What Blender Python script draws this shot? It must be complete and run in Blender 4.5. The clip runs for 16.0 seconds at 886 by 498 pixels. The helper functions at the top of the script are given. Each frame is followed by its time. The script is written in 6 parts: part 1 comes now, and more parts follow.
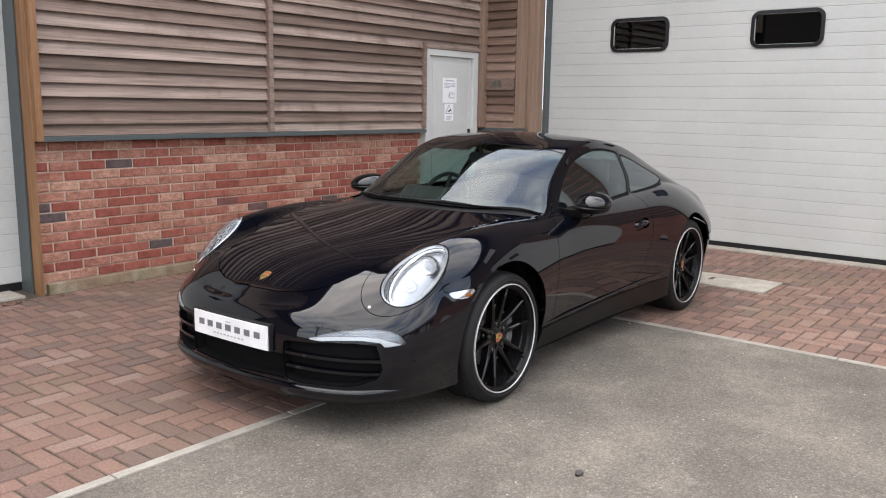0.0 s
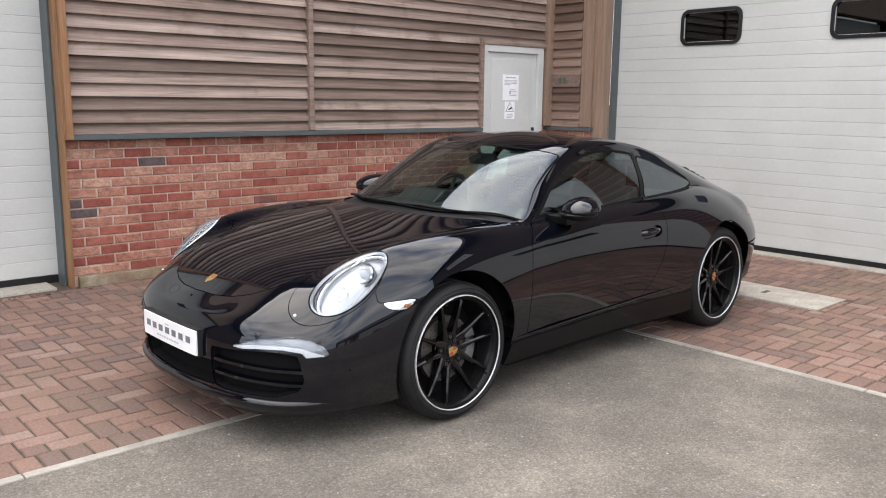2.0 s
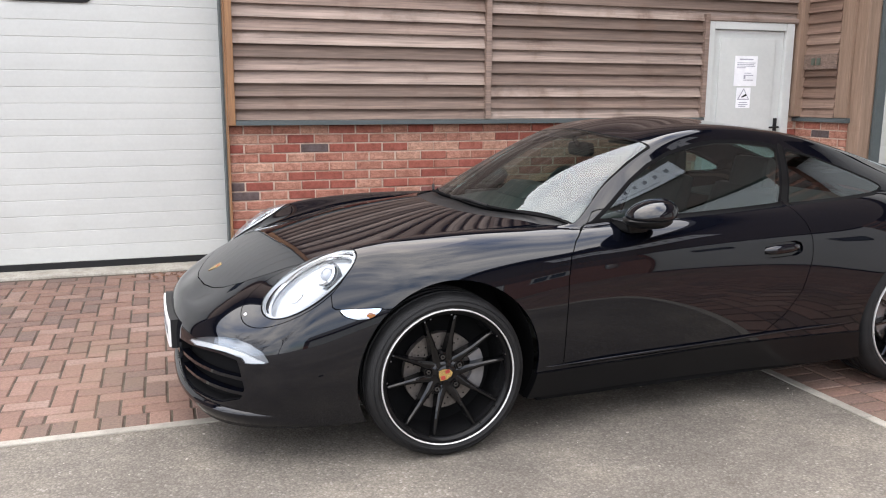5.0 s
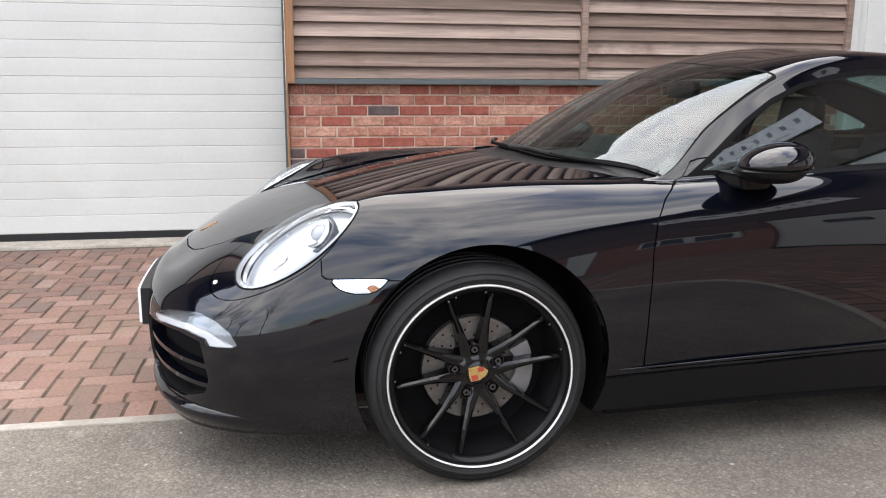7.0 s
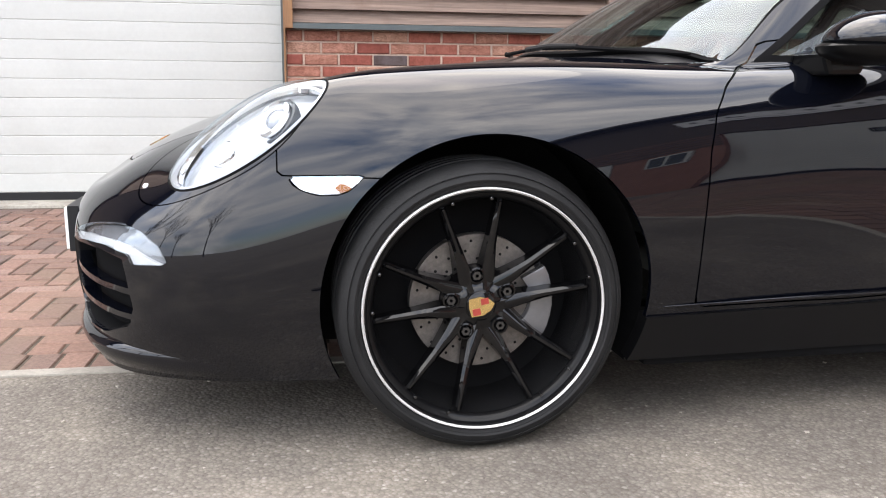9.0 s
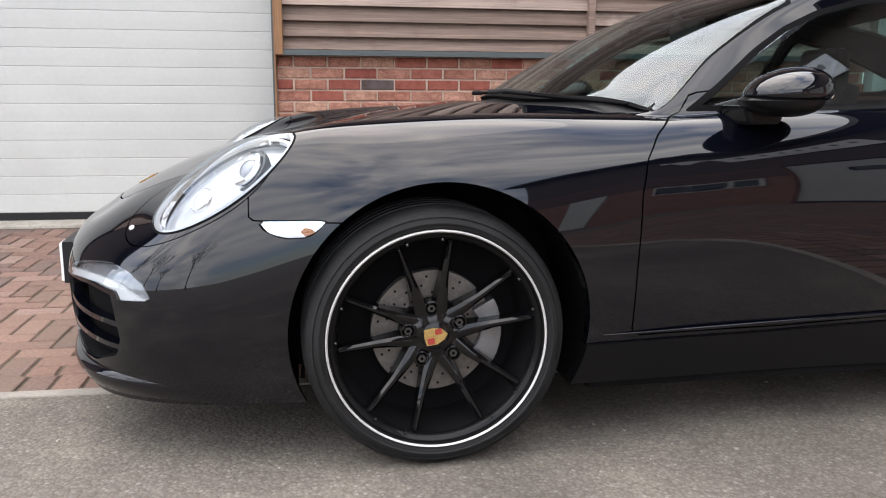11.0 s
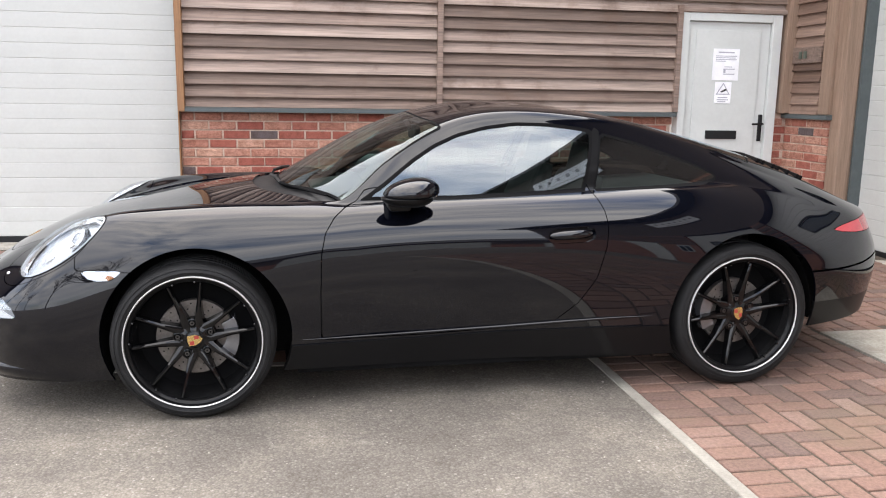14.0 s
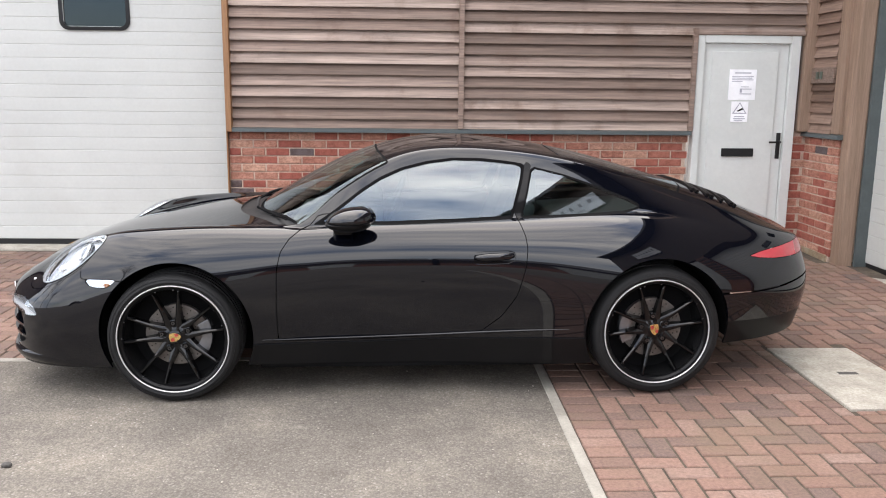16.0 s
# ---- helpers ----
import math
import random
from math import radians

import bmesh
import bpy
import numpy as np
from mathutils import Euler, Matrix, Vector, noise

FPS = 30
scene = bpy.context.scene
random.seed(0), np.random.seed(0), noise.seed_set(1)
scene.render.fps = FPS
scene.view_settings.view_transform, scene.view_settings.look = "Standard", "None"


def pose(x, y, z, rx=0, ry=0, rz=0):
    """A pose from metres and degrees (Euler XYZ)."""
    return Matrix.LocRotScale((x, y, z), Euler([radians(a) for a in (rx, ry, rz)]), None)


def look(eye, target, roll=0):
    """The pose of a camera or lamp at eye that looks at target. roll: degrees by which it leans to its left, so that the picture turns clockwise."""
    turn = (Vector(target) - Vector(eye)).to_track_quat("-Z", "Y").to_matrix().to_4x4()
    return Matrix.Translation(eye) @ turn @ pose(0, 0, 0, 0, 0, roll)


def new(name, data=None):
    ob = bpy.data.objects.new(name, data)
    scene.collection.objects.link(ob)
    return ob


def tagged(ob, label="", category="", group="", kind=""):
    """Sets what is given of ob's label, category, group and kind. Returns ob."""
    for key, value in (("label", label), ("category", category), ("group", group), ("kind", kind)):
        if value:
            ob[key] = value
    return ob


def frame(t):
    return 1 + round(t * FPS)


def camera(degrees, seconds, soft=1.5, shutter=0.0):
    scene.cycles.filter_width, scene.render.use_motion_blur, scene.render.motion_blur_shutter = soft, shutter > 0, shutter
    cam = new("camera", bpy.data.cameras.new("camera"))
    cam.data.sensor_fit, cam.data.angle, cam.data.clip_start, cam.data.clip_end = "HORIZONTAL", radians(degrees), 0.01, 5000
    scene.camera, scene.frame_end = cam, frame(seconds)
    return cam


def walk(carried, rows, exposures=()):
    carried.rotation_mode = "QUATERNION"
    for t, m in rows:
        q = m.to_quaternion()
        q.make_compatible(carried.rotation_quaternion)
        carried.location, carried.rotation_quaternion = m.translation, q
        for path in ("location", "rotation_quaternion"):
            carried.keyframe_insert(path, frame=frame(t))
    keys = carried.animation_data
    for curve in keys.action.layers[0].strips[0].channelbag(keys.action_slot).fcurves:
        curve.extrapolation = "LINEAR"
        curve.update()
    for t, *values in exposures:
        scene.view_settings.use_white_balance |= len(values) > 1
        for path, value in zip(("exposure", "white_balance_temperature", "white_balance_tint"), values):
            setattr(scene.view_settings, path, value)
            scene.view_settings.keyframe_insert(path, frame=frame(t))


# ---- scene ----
cam = camera(56.4, 16.0, 1.1)
METRES, EYE, TILT, LEAN, TURN = 7.256, 1.473, 0.0, 0.0, -51.3
ROWS = [
    (0.0, 0.0, 0.0, 0.0, 0.15, -9.87, -0.85),
    (0.5, 0.0263, 0.0053, -0.0008, 3.14, -9.95, -0.82),
    (1.0, 0.0538, 0.0188, -0.001, 5.72, -10.05, -0.71),
    (1.5, 0.0824, 0.031, 0.0011, 7.64, -10.14, -0.64),
    (2.0, 0.1161, 0.042, 0.0025, 9.42, -10.18, -0.63),
    (2.5, 0.1468, 0.0599, 0.0008, 12.62, -10.23, -0.62),
    (3.0, 0.1805, 0.0794, 0.0001, 17.52, -10.38, -0.46),
    (5.5, 0.2834, 0.2099, -0.0136, 35.16, -10.71, -0.25),
    (6.0, 0.2684, 0.2435, -0.0214, 37.41, -10.86, -0.28),
    (6.5, 0.2551, 0.2765, -0.0314, 39.51, -10.97, -0.27),
    (7.0, 0.2352, 0.3038, -0.0448, 40.69, -11.05, -0.23),
    (7.5, 0.2165, 0.326, -0.0594, 40.99, -11.1, -0.23),
    (8.0, 0.1991, 0.3502, -0.0827, 41.07, -11.1, -0.39),
    (10.5, 0.1989, 0.3651, -0.0928, 43.82, -10.87, -0.37),
    (11.0, 0.2256, 0.3523, -0.0757, 42.28, -10.61, -0.31),
    (11.5, 0.2584, 0.3441, -0.061, 39.7, -10.41, -0.35),
    (12.0, 0.2916, 0.335, -0.0495, 37.87, -10.34, -0.52),
    (12.5, 0.3259, 0.3226, -0.0444, 36.9, -10.36, -0.73),
    (13.0, 0.3618, 0.3181, -0.0359, 36.92, -10.41, -0.81),
    (13.5, 0.4004, 0.31, -0.029, 38.56, -10.44, -0.93),
    (14.0, 0.4399, 0.3075, -0.0199, 41.31, -10.51, -0.84),
    (14.5, 0.4799, 0.3143, -0.0101, 43.65, -10.55, -0.7),
    (15.0, 0.5192, 0.3157, -0.0028, 45.55, -10.58, -0.65),
    (15.5, 0.5494, 0.3221, 0.0054, 47.36, -10.7, -0.61),
    (16.0, 0.5752, 0.3329, 0.0112, 49.12, -10.8, -0.57),
]
walk(cam, [(t, pose(-3.306, -6.0, EYE, TILT, LEAN, TURN) @ pose(METRES * x, METRES * y, METRES * z, 90 + pitch, roll, yaw)) for t, x, y, z, yaw, pitch, roll in ROWS],
     [(t, e - 0.89, 7000, 10) for t, e in ((0.0, 0.58), (2.0, 0.72), (3.0, 0.92), (6.0, 0.98), (7.0, 1.0), (8.0, 1.22), (10.5, 0.98), (11.0, 0.88), (11.5, 0.92), (12.5, 1.13), (16.0, 0.96))])

# ---- world, sun and exposure ----
SUN_ELEVATION, SUN_AZIMUTH = radians(70), radians(345)
world = bpy.data.worlds.new("overcast_sky")
scene.world = world
world.use_nodes = True
wn, wl = world.node_tree.nodes, world.node_tree.links
wn.clear()
sky = wn.new("ShaderNodeTexSky")
sky.sky_type, sky.sun_disc = "NISHITA", False
sky.sun_elevation, sky.sun_rotation = SUN_ELEVATION, SUN_AZIMUTH
sky_gain = wn.new("ShaderNodeVectorMath")
sky_gain.operation = "SCALE"
sky_gain.inputs["Scale"].default_value = 0.24
coord = wn.new("ShaderNodeTexCoord")
stretch = wn.new("ShaderNodeMapping")
stretch.inputs["Scale"].default_value = (1.0, 1.0, 2.4)
cloud = wn.new("ShaderNodeTexNoise")
cloud.inputs["Scale"].default_value, cloud.inputs["Detail"].default_value, cloud.inputs["Roughness"].default_value = 2.1, 7.0, 0.55
cover = wn.new("ShaderNodeValToRGB")
cover.color_ramp.elements[0].position, cover.color_ramp.elements[1].position = 0.30, 0.54
thick = wn.new("ShaderNodeTexNoise")
thick.inputs["Scale"].default_value, thick.inputs["Detail"].default_value = 3.7, 5.0
tone = wn.new("ShaderNodeValToRGB")
tone.color_ramp.elements[0].position, tone.color_ramp.elements[0].color = 0.3, (1.12, 1.19, 1.36, 1)
tone.color_ramp.elements[1].position, tone.color_ramp.elements[1].color = 0.68, (2.1, 2.06, 2.06, 1)
mixer = wn.new("ShaderNodeMix")
mixer.data_type = "RGBA"
ground_bg = wn.new("ShaderNodeBackground")
world_out = wn.new("ShaderNodeOutputWorld")
wl.new(sky.outputs["Color"], sky_gain.inputs[0])
wl.new(coord.outputs["Generated"], stretch.inputs["Vector"])
wl.new(stretch.outputs["Vector"], cloud.inputs["Vector"])
wl.new(stretch.outputs["Vector"], thick.inputs["Vector"])
wl.new(cloud.outputs["Fac"], cover.inputs["Fac"])
wl.new(thick.outputs["Fac"], tone.inputs["Fac"])
wl.new(cover.outputs["Color"], mixer.inputs["Factor"])
wl.new(sky_gain.outputs["Vector"], mixer.inputs["A"])
wl.new(tone.outputs["Color"], mixer.inputs["B"])
split_dir = wn.new("ShaderNodeSeparateXYZ")
zenith = wn.new("ShaderNodeValToRGB")
zenith.color_ramp.elements[1].position = 0.9
for at, tint in ((0.0, (1.40, 1.52, 1.70)), (0.4, (2.15, 2.22, 2.36)), (0.72, (3.02, 3.06, 3.16)), (0.9, (3.1, 3.1, 3.14))):
    stop = zenith.color_ramp.elements.new(at) if 0.0 < at < 0.9 else zenith.color_ramp.elements[0 if at == 0.0 else -1]
    stop.color = (*tint, 1)
lift_up = wn.new("ShaderNodeVectorMath")
lift_up.operation = "MULTIPLY"
wl.new(coord.outputs["Generated"], split_dir.inputs["Vector"])
wl.new(split_dir.outputs["Z"], zenith.inputs["Fac"])
wl.new(mixer.outputs["Result"], lift_up.inputs[0])
wl.new(zenith.outputs["Color"], lift_up.inputs[1])
wl.new(lift_up.outputs["Vector"], ground_bg.inputs["Color"])
wl.new(ground_bg.outputs["Background"], world_out.inputs["Surface"])
ground_bg.inputs["Strength"].default_value = 0.95

sun_data = bpy.data.lights.new("sun", "SUN")
sun_data.energy, sun_data.angle, sun_data.color = 0.9, radians(50), (1.0, 0.93, 0.85)
sun = new("sun", sun_data)
sun_dir = Vector((math.sin(SUN_AZIMUTH) * math.cos(SUN_ELEVATION), math.cos(SUN_AZIMUTH) * math.cos(SUN_ELEVATION), math.sin(SUN_ELEVATION)))
sun.matrix_world = look(sun_dir * 60, (0, 0, 0))
sun["kind"] = "structure"


# ---- materials ----
def nodes_of(name):
    m = bpy.data.materials.new(name)
    m.use_nodes = True
    return m, m.node_tree.nodes, m.node_tree.links, m.node_tree.nodes["Principled BSDF"]


def ramp_node(n, stops):
    r = n.new("ShaderNodeValToRGB")
    while len(r.color_ramp.elements) < len(stops):
        r.color_ramp.elements.new(0.5)
    for e, (p, c) in zip(r.color_ramp.elements, stops):
        e.position, e.color = p, (*c, 1)
    return r


def noise_node(n, l, scale, detail=4.0, rough=0.6, stretch_by=(1, 1, 1)):
    g = n.new("ShaderNodeNewGeometry")
    mp = n.new("ShaderNodeMapping")
    mp.inputs["Scale"].default_value = stretch_by
    t = n.new("ShaderNodeTexNoise")
    t.inputs["Scale"].default_value, t.inputs["Detail"].default_value, t.inputs["Roughness"].default_value = scale, detail, rough
    l.new(g.outputs["Position"], mp.inputs["Vector"])
    l.new(mp.outputs["Vector"], t.inputs["Vector"])
    return t


def mix_node(n, l, kind, fac, a, b):
    m = n.new("ShaderNodeMix")
    m.data_type, m.blend_type = "RGBA", kind
    for key, v in (("Factor", fac), ("A", a), ("B", b)):
        if isinstance(v, bpy.types.NodeSocket):
            l.new(v, m.inputs[key])
        elif key == "Factor":
            m.inputs[key].default_value = v
        else:
            m.inputs[key].default_value = (*v, 1)
    return m.outputs["Result"]


def surface(name, stops, scale=8.0, rough=(0.6, 0.8), bump=0.2, bump_scale=60.0, stretch_by=(1, 1, 1), metal=0.0, pick="noise", fine=0.35, fine_scale=90.0, coat=0.0, dirt=None, dist=0.004, spec=0.5):
    """A matter with coarse colour by noise, by the piece or by the island, fine grain over it, relief and uneven gloss."""
    m, n, l, b = nodes_of(name)
    coarse = noise_node(n, l, scale, 5.0, 0.6, stretch_by)
    if pick == "noise":
        source = coarse.outputs["Fac"]
    else:
        if pick == "piece":
            source = n.new("ShaderNodeObjectInfo").outputs["Random"]
        else:
            source = n.new("ShaderNodeNewGeometry").outputs["Random Per Island"]
        add = n.new("ShaderNodeMath")
        add.operation = "MULTIPLY_ADD"
        l.new(coarse.outputs["Fac"], add.inputs[0])
        add.inputs[1].default_value = 0.45
        sub = n.new("ShaderNodeMath")
        sub.operation = "MULTIPLY_ADD"
        l.new(source, sub.inputs[0])
        sub.inputs[1].default_value, sub.inputs[2].default_value = 0.95, -0.2
        l.new(sub.outputs[0], add.inputs[2])
        source = add.outputs[0]
    r = ramp_node(n, stops)
    l.new(source, r.inputs["Fac"])
    grain = noise_node(n, l, fine_scale, 6.0, 0.7, stretch_by)
    gr = ramp_node(n, [(0.25, (1 - fine,) * 3), (0.75, (1 + fine * 0.6,) * 3)])
    l.new(grain.outputs["Fac"], gr.inputs["Fac"])
    col = mix_node(n, l, "MULTIPLY", 1.0, r.outputs["Color"], gr.outputs["Color"])
    if dirt:
        d_col, d_scale, lo, hi = dirt
        dn = noise_node(n, l, d_scale, 6.0, 0.65)
        dr = ramp_node(n, [(lo, (0, 0, 0)), (hi, (1, 1, 1))])
        l.new(dn.outputs["Fac"], dr.inputs["Fac"])
        col = mix_node(n, l, "MIX", dr.outputs["Color"], col, d_col)
    l.new(col, b.inputs["Base Color"])
    rr = n.new("ShaderNodeMapRange")
    rr.inputs["To Min"].default_value, rr.inputs["To Max"].default_value = rough
    l.new(coarse.outputs["Fac"], rr.inputs["Value"])
    l.new(rr.outputs["Result"], b.inputs["Roughness"])
    b.inputs["Metallic"].default_value = metal
    b.inputs["Coat Weight"].default_value = coat
    b.inputs["Specular IOR Level"].default_value = spec
    if bump:
        bn = noise_node(n, l, bump_scale, 5.0, 0.6, stretch_by)
        bp = n.new("ShaderNodeBump")
        bp.inputs["Strength"].default_value, bp.inputs["Distance"].default_value = bump, dist
        l.new(bn.outputs["Fac"], bp.inputs["Height"])
        l.new(bp.outputs["Normal"], b.inputs["Normal"])
    return m


def plain(name, col, rough=0.5, metal=0.0, coat=0.0, fine=0.12, scale=40.0, bump=0.03, spec=0.5):
    return surface(name, [(0.3, tuple(c * 0.9 for c in col)), (0.7, tuple(min(1, c * 1.08) for c in col))], scale * 0.2, (rough * 0.85, min(1, rough * 1.15)), bump, scale * 3, metal=metal, fine=fine, fine_scale=scale, coat=coat, dist=0.001, spec=spec)


def glass(name, tint, gloss_rough=0.0, normal_gloss=0.13, power=4.5):
    """A thin pane: what lies behind shows through its tint, with a mirror gloss that grows at grazing angles, alike from both sides."""
    m, n, l, b = nodes_of(name)
    n.remove(b)
    tr, gl, lw, pw, mr, mx = (n.new(k) for k in ("ShaderNodeBsdfTransparent", "ShaderNodeBsdfGlossy", "ShaderNodeLayerWeight", "ShaderNodeMath", "ShaderNodeMapRange", "ShaderNodeMixShader"))
    tr.inputs["Color"].default_value = (*tint, 1)
    gl.inputs["Roughness"].default_value = gloss_rough
    gl.inputs["Color"].default_value = (0.86, 0.94, 1.0, 1)
    lw.inputs["Blend"].default_value = 0.5
    pw.operation = "POWER"
    pw.inputs[1].default_value = power
    mr.inputs["To Min"].default_value = normal_gloss
    l.new(lw.outputs["Facing"], pw.inputs[0])
    l.new(pw.outputs[0], mr.inputs["Value"])
    l.new(mr.outputs["Result"], mx.inputs["Fac"])
    l.new(tr.outputs["BSDF"], mx.inputs[1])
    l.new(gl.outputs["BSDF"], mx.inputs[2])
    l.new(mx.outputs["Shader"], n["Material Output"].inputs["Surface"])
    return m


def brick_material():
    """Mixed stock bricks: smooth deep red ones, paler sandy ones with creases, and a few blue-black ones."""
    m, n, l, b = nodes_of("mixed_red_brick")
    pick = n.new("ShaderNodeObjectInfo").outputs["Random"]
    kind = ramp_node(n, [(0.0, (0.105, 0.083, 0.082)), (0.045, (0.13, 0.09, 0.086)), (0.05, (0.26, 0.076, 0.057)), (0.25, (0.31, 0.097, 0.070)), (0.44, (0.355, 0.130, 0.094)), (0.52, (0.41, 0.180, 0.130)), (0.8, (0.47, 0.236, 0.172)), (1.0, (0.53, 0.305, 0.222))])
    l.new(pick, kind.inputs["Fac"])
    blotch = noise_node(n, l, 16.0, 6.0, 0.68)
    tint = ramp_node(n, [(0.28, (0.66, 0.60, 0.58)), (0.5, (1.0, 1.0, 1.0)), (0.72, (1.22, 1.30, 1.34))])
    l.new(blotch.outputs["Fac"], tint.inputs["Fac"])
    col = mix_node(n, l, "MULTIPLY", 1.0, kind.outputs["Color"], tint.outputs["Color"])
    crease = noise_node(n, l, 26.0, 7.0, 0.72, (1.0, 1.0, 2.6))
    line_of = ramp_node(n, [(0.40, (1, 1, 1)), (0.475, (0.55, 0.50, 0.47)), (0.52, (1, 1, 1))])
    l.new(crease.outputs["Fac"], line_of.inputs["Fac"])
    rough_kind = ramp_node(n, [(0.40, (0.25, 0.25, 0.25)), (0.52, (0.9, 0.9, 0.9))])
    l.new(pick, rough_kind.inputs["Fac"])
    col = mix_node(n, l, "MULTIPLY", rough_kind.outputs["Color"], col, line_of.outputs["Color"])
    grit = noise_node(n, l, 170.0, 4.0, 0.7)
    speck = ramp_node(n, [(0.3, (0.80, 0.80, 0.80)), (0.7, (1.16, 1.16, 1.16))])
    l.new(grit.outputs["Fac"], speck.inputs["Fac"])
    col = mix_node(n, l, "MULTIPLY", 1.0, col, speck.outputs["Color"])
    l.new(col, b.inputs["Base Color"])
    b.inputs["Roughness"].default_value = 0.9
    b.inputs["Specular IOR Level"].default_value = 0.3
    relief = mix_node(n, l, "MULTIPLY", rough_kind.outputs["Color"], grit.outputs["Color"], line_of.outputs["Color"])
    bump = n.new("ShaderNodeBump")
    bump.inputs["Strength"].default_value, bump.inputs["Distance"].default_value = 0.8, 0.006
    l.new(relief, bump.inputs["Height"])
    l.new(bump.outputs["Normal"], b.inputs["Normal"])
    return m


M_BRICK = brick_material()
M_MORTAR = surface("mortar", [(0.3, (0.46, 0.33, 0.26)), (0.7, (0.58, 0.45, 0.365))], 12.0, (0.85, 0.97), 0.5, 160.0)
M_PLINTH = surface("mossy_plinth_brick", [(0.3, (0.20, 0.125, 0.085)), (0.5, (0.27, 0.20, 0.13)), (0.7, (0.36, 0.31, 0.23))], 7.0, (0.85, 1.0), 0.6, 60.0, dirt=((0.14, 0.13, 0.065), 6.0, 0.55, 0.75))
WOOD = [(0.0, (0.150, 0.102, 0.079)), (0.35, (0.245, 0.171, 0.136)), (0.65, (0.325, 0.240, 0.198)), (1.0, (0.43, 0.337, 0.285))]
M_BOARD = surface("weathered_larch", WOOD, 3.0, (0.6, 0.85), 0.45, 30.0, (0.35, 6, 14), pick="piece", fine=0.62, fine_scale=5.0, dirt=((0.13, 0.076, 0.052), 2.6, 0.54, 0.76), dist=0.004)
# the WOOD ramp scaled darker and browner for the east return boards
M_BOARD_EAST = surface("larch_east_darker", [(c, tuple(k * f for k, f in zip(w, (0.72, 0.62, 0.56)))) for c, w in WOOD], 3.0, (0.6, 0.85), 0.45, 30.0, (6, 0.35, 14), pick="piece", fine=0.5, fine_scale=5.0, dirt=((0.12, 0.06, 0.04), 2.6, 0.54, 0.76), dist=0.004)
M_POST = surface("oiled_timber", [(0.3, (0.22, 0.145, 0.10)), (0.7, (0.32, 0.215, 0.155))], 3.0, (0.55, 0.75), 0.4, 30.0, (8, 8, 0.4), fine=0.3, fine_scale=14.0, dirt=((0.2, 0.11, 0.07), 2.0, 0.6, 0.8))
M_POST_EDGE = surface("orange_timber", [(0.3, (0.20, 0.095, 0.042)), (0.55, (0.28, 0.14, 0.062)), (0.75, (0.38, 0.20, 0.09))], 3.0, (0.5, 0.7), 0.4, 30.0, (8, 8, 0.4), fine=0.3, fine_scale=14.0)
M_FLASHING = plain("grey_green_metal", (0.075, 0.09, 0.092), 0.45)
M_SHUTTER = surface("cream_sectional_door", [(0.3, (0.47, 0.475, 0.455)), (0.7, (0.525, 0.53, 0.505))], 1.3, (0.38, 0.5), 0.06, 220.0, fine=0.05, fine_scale=30.0, dirt=((0.44, 0.435, 0.41), 1.1, 0.55, 0.85), dist=0.001)
M_UPVC = surface("pale_grey_door_paint", [(0.3, (0.56, 0.575, 0.555)), (0.7, (0.62, 0.635, 0.61))], 2.0, (0.35, 0.45), 0.03, 150.0, fine=0.05, fine_scale=30.0)
M_PAPER = plain("paper", (0.90, 0.90, 0.92), 0.6, fine=0.04)
M_INK = plain("faint_print", (0.42, 0.42, 0.47), 0.7)
M_BLACK = plain("black_plastic", (0.014, 0.014, 0.015), 0.45, spec=0.25)
M_NUMBER = plain("green_grey_metal", (0.12, 0.14, 0.11), 0.4, 0.6)
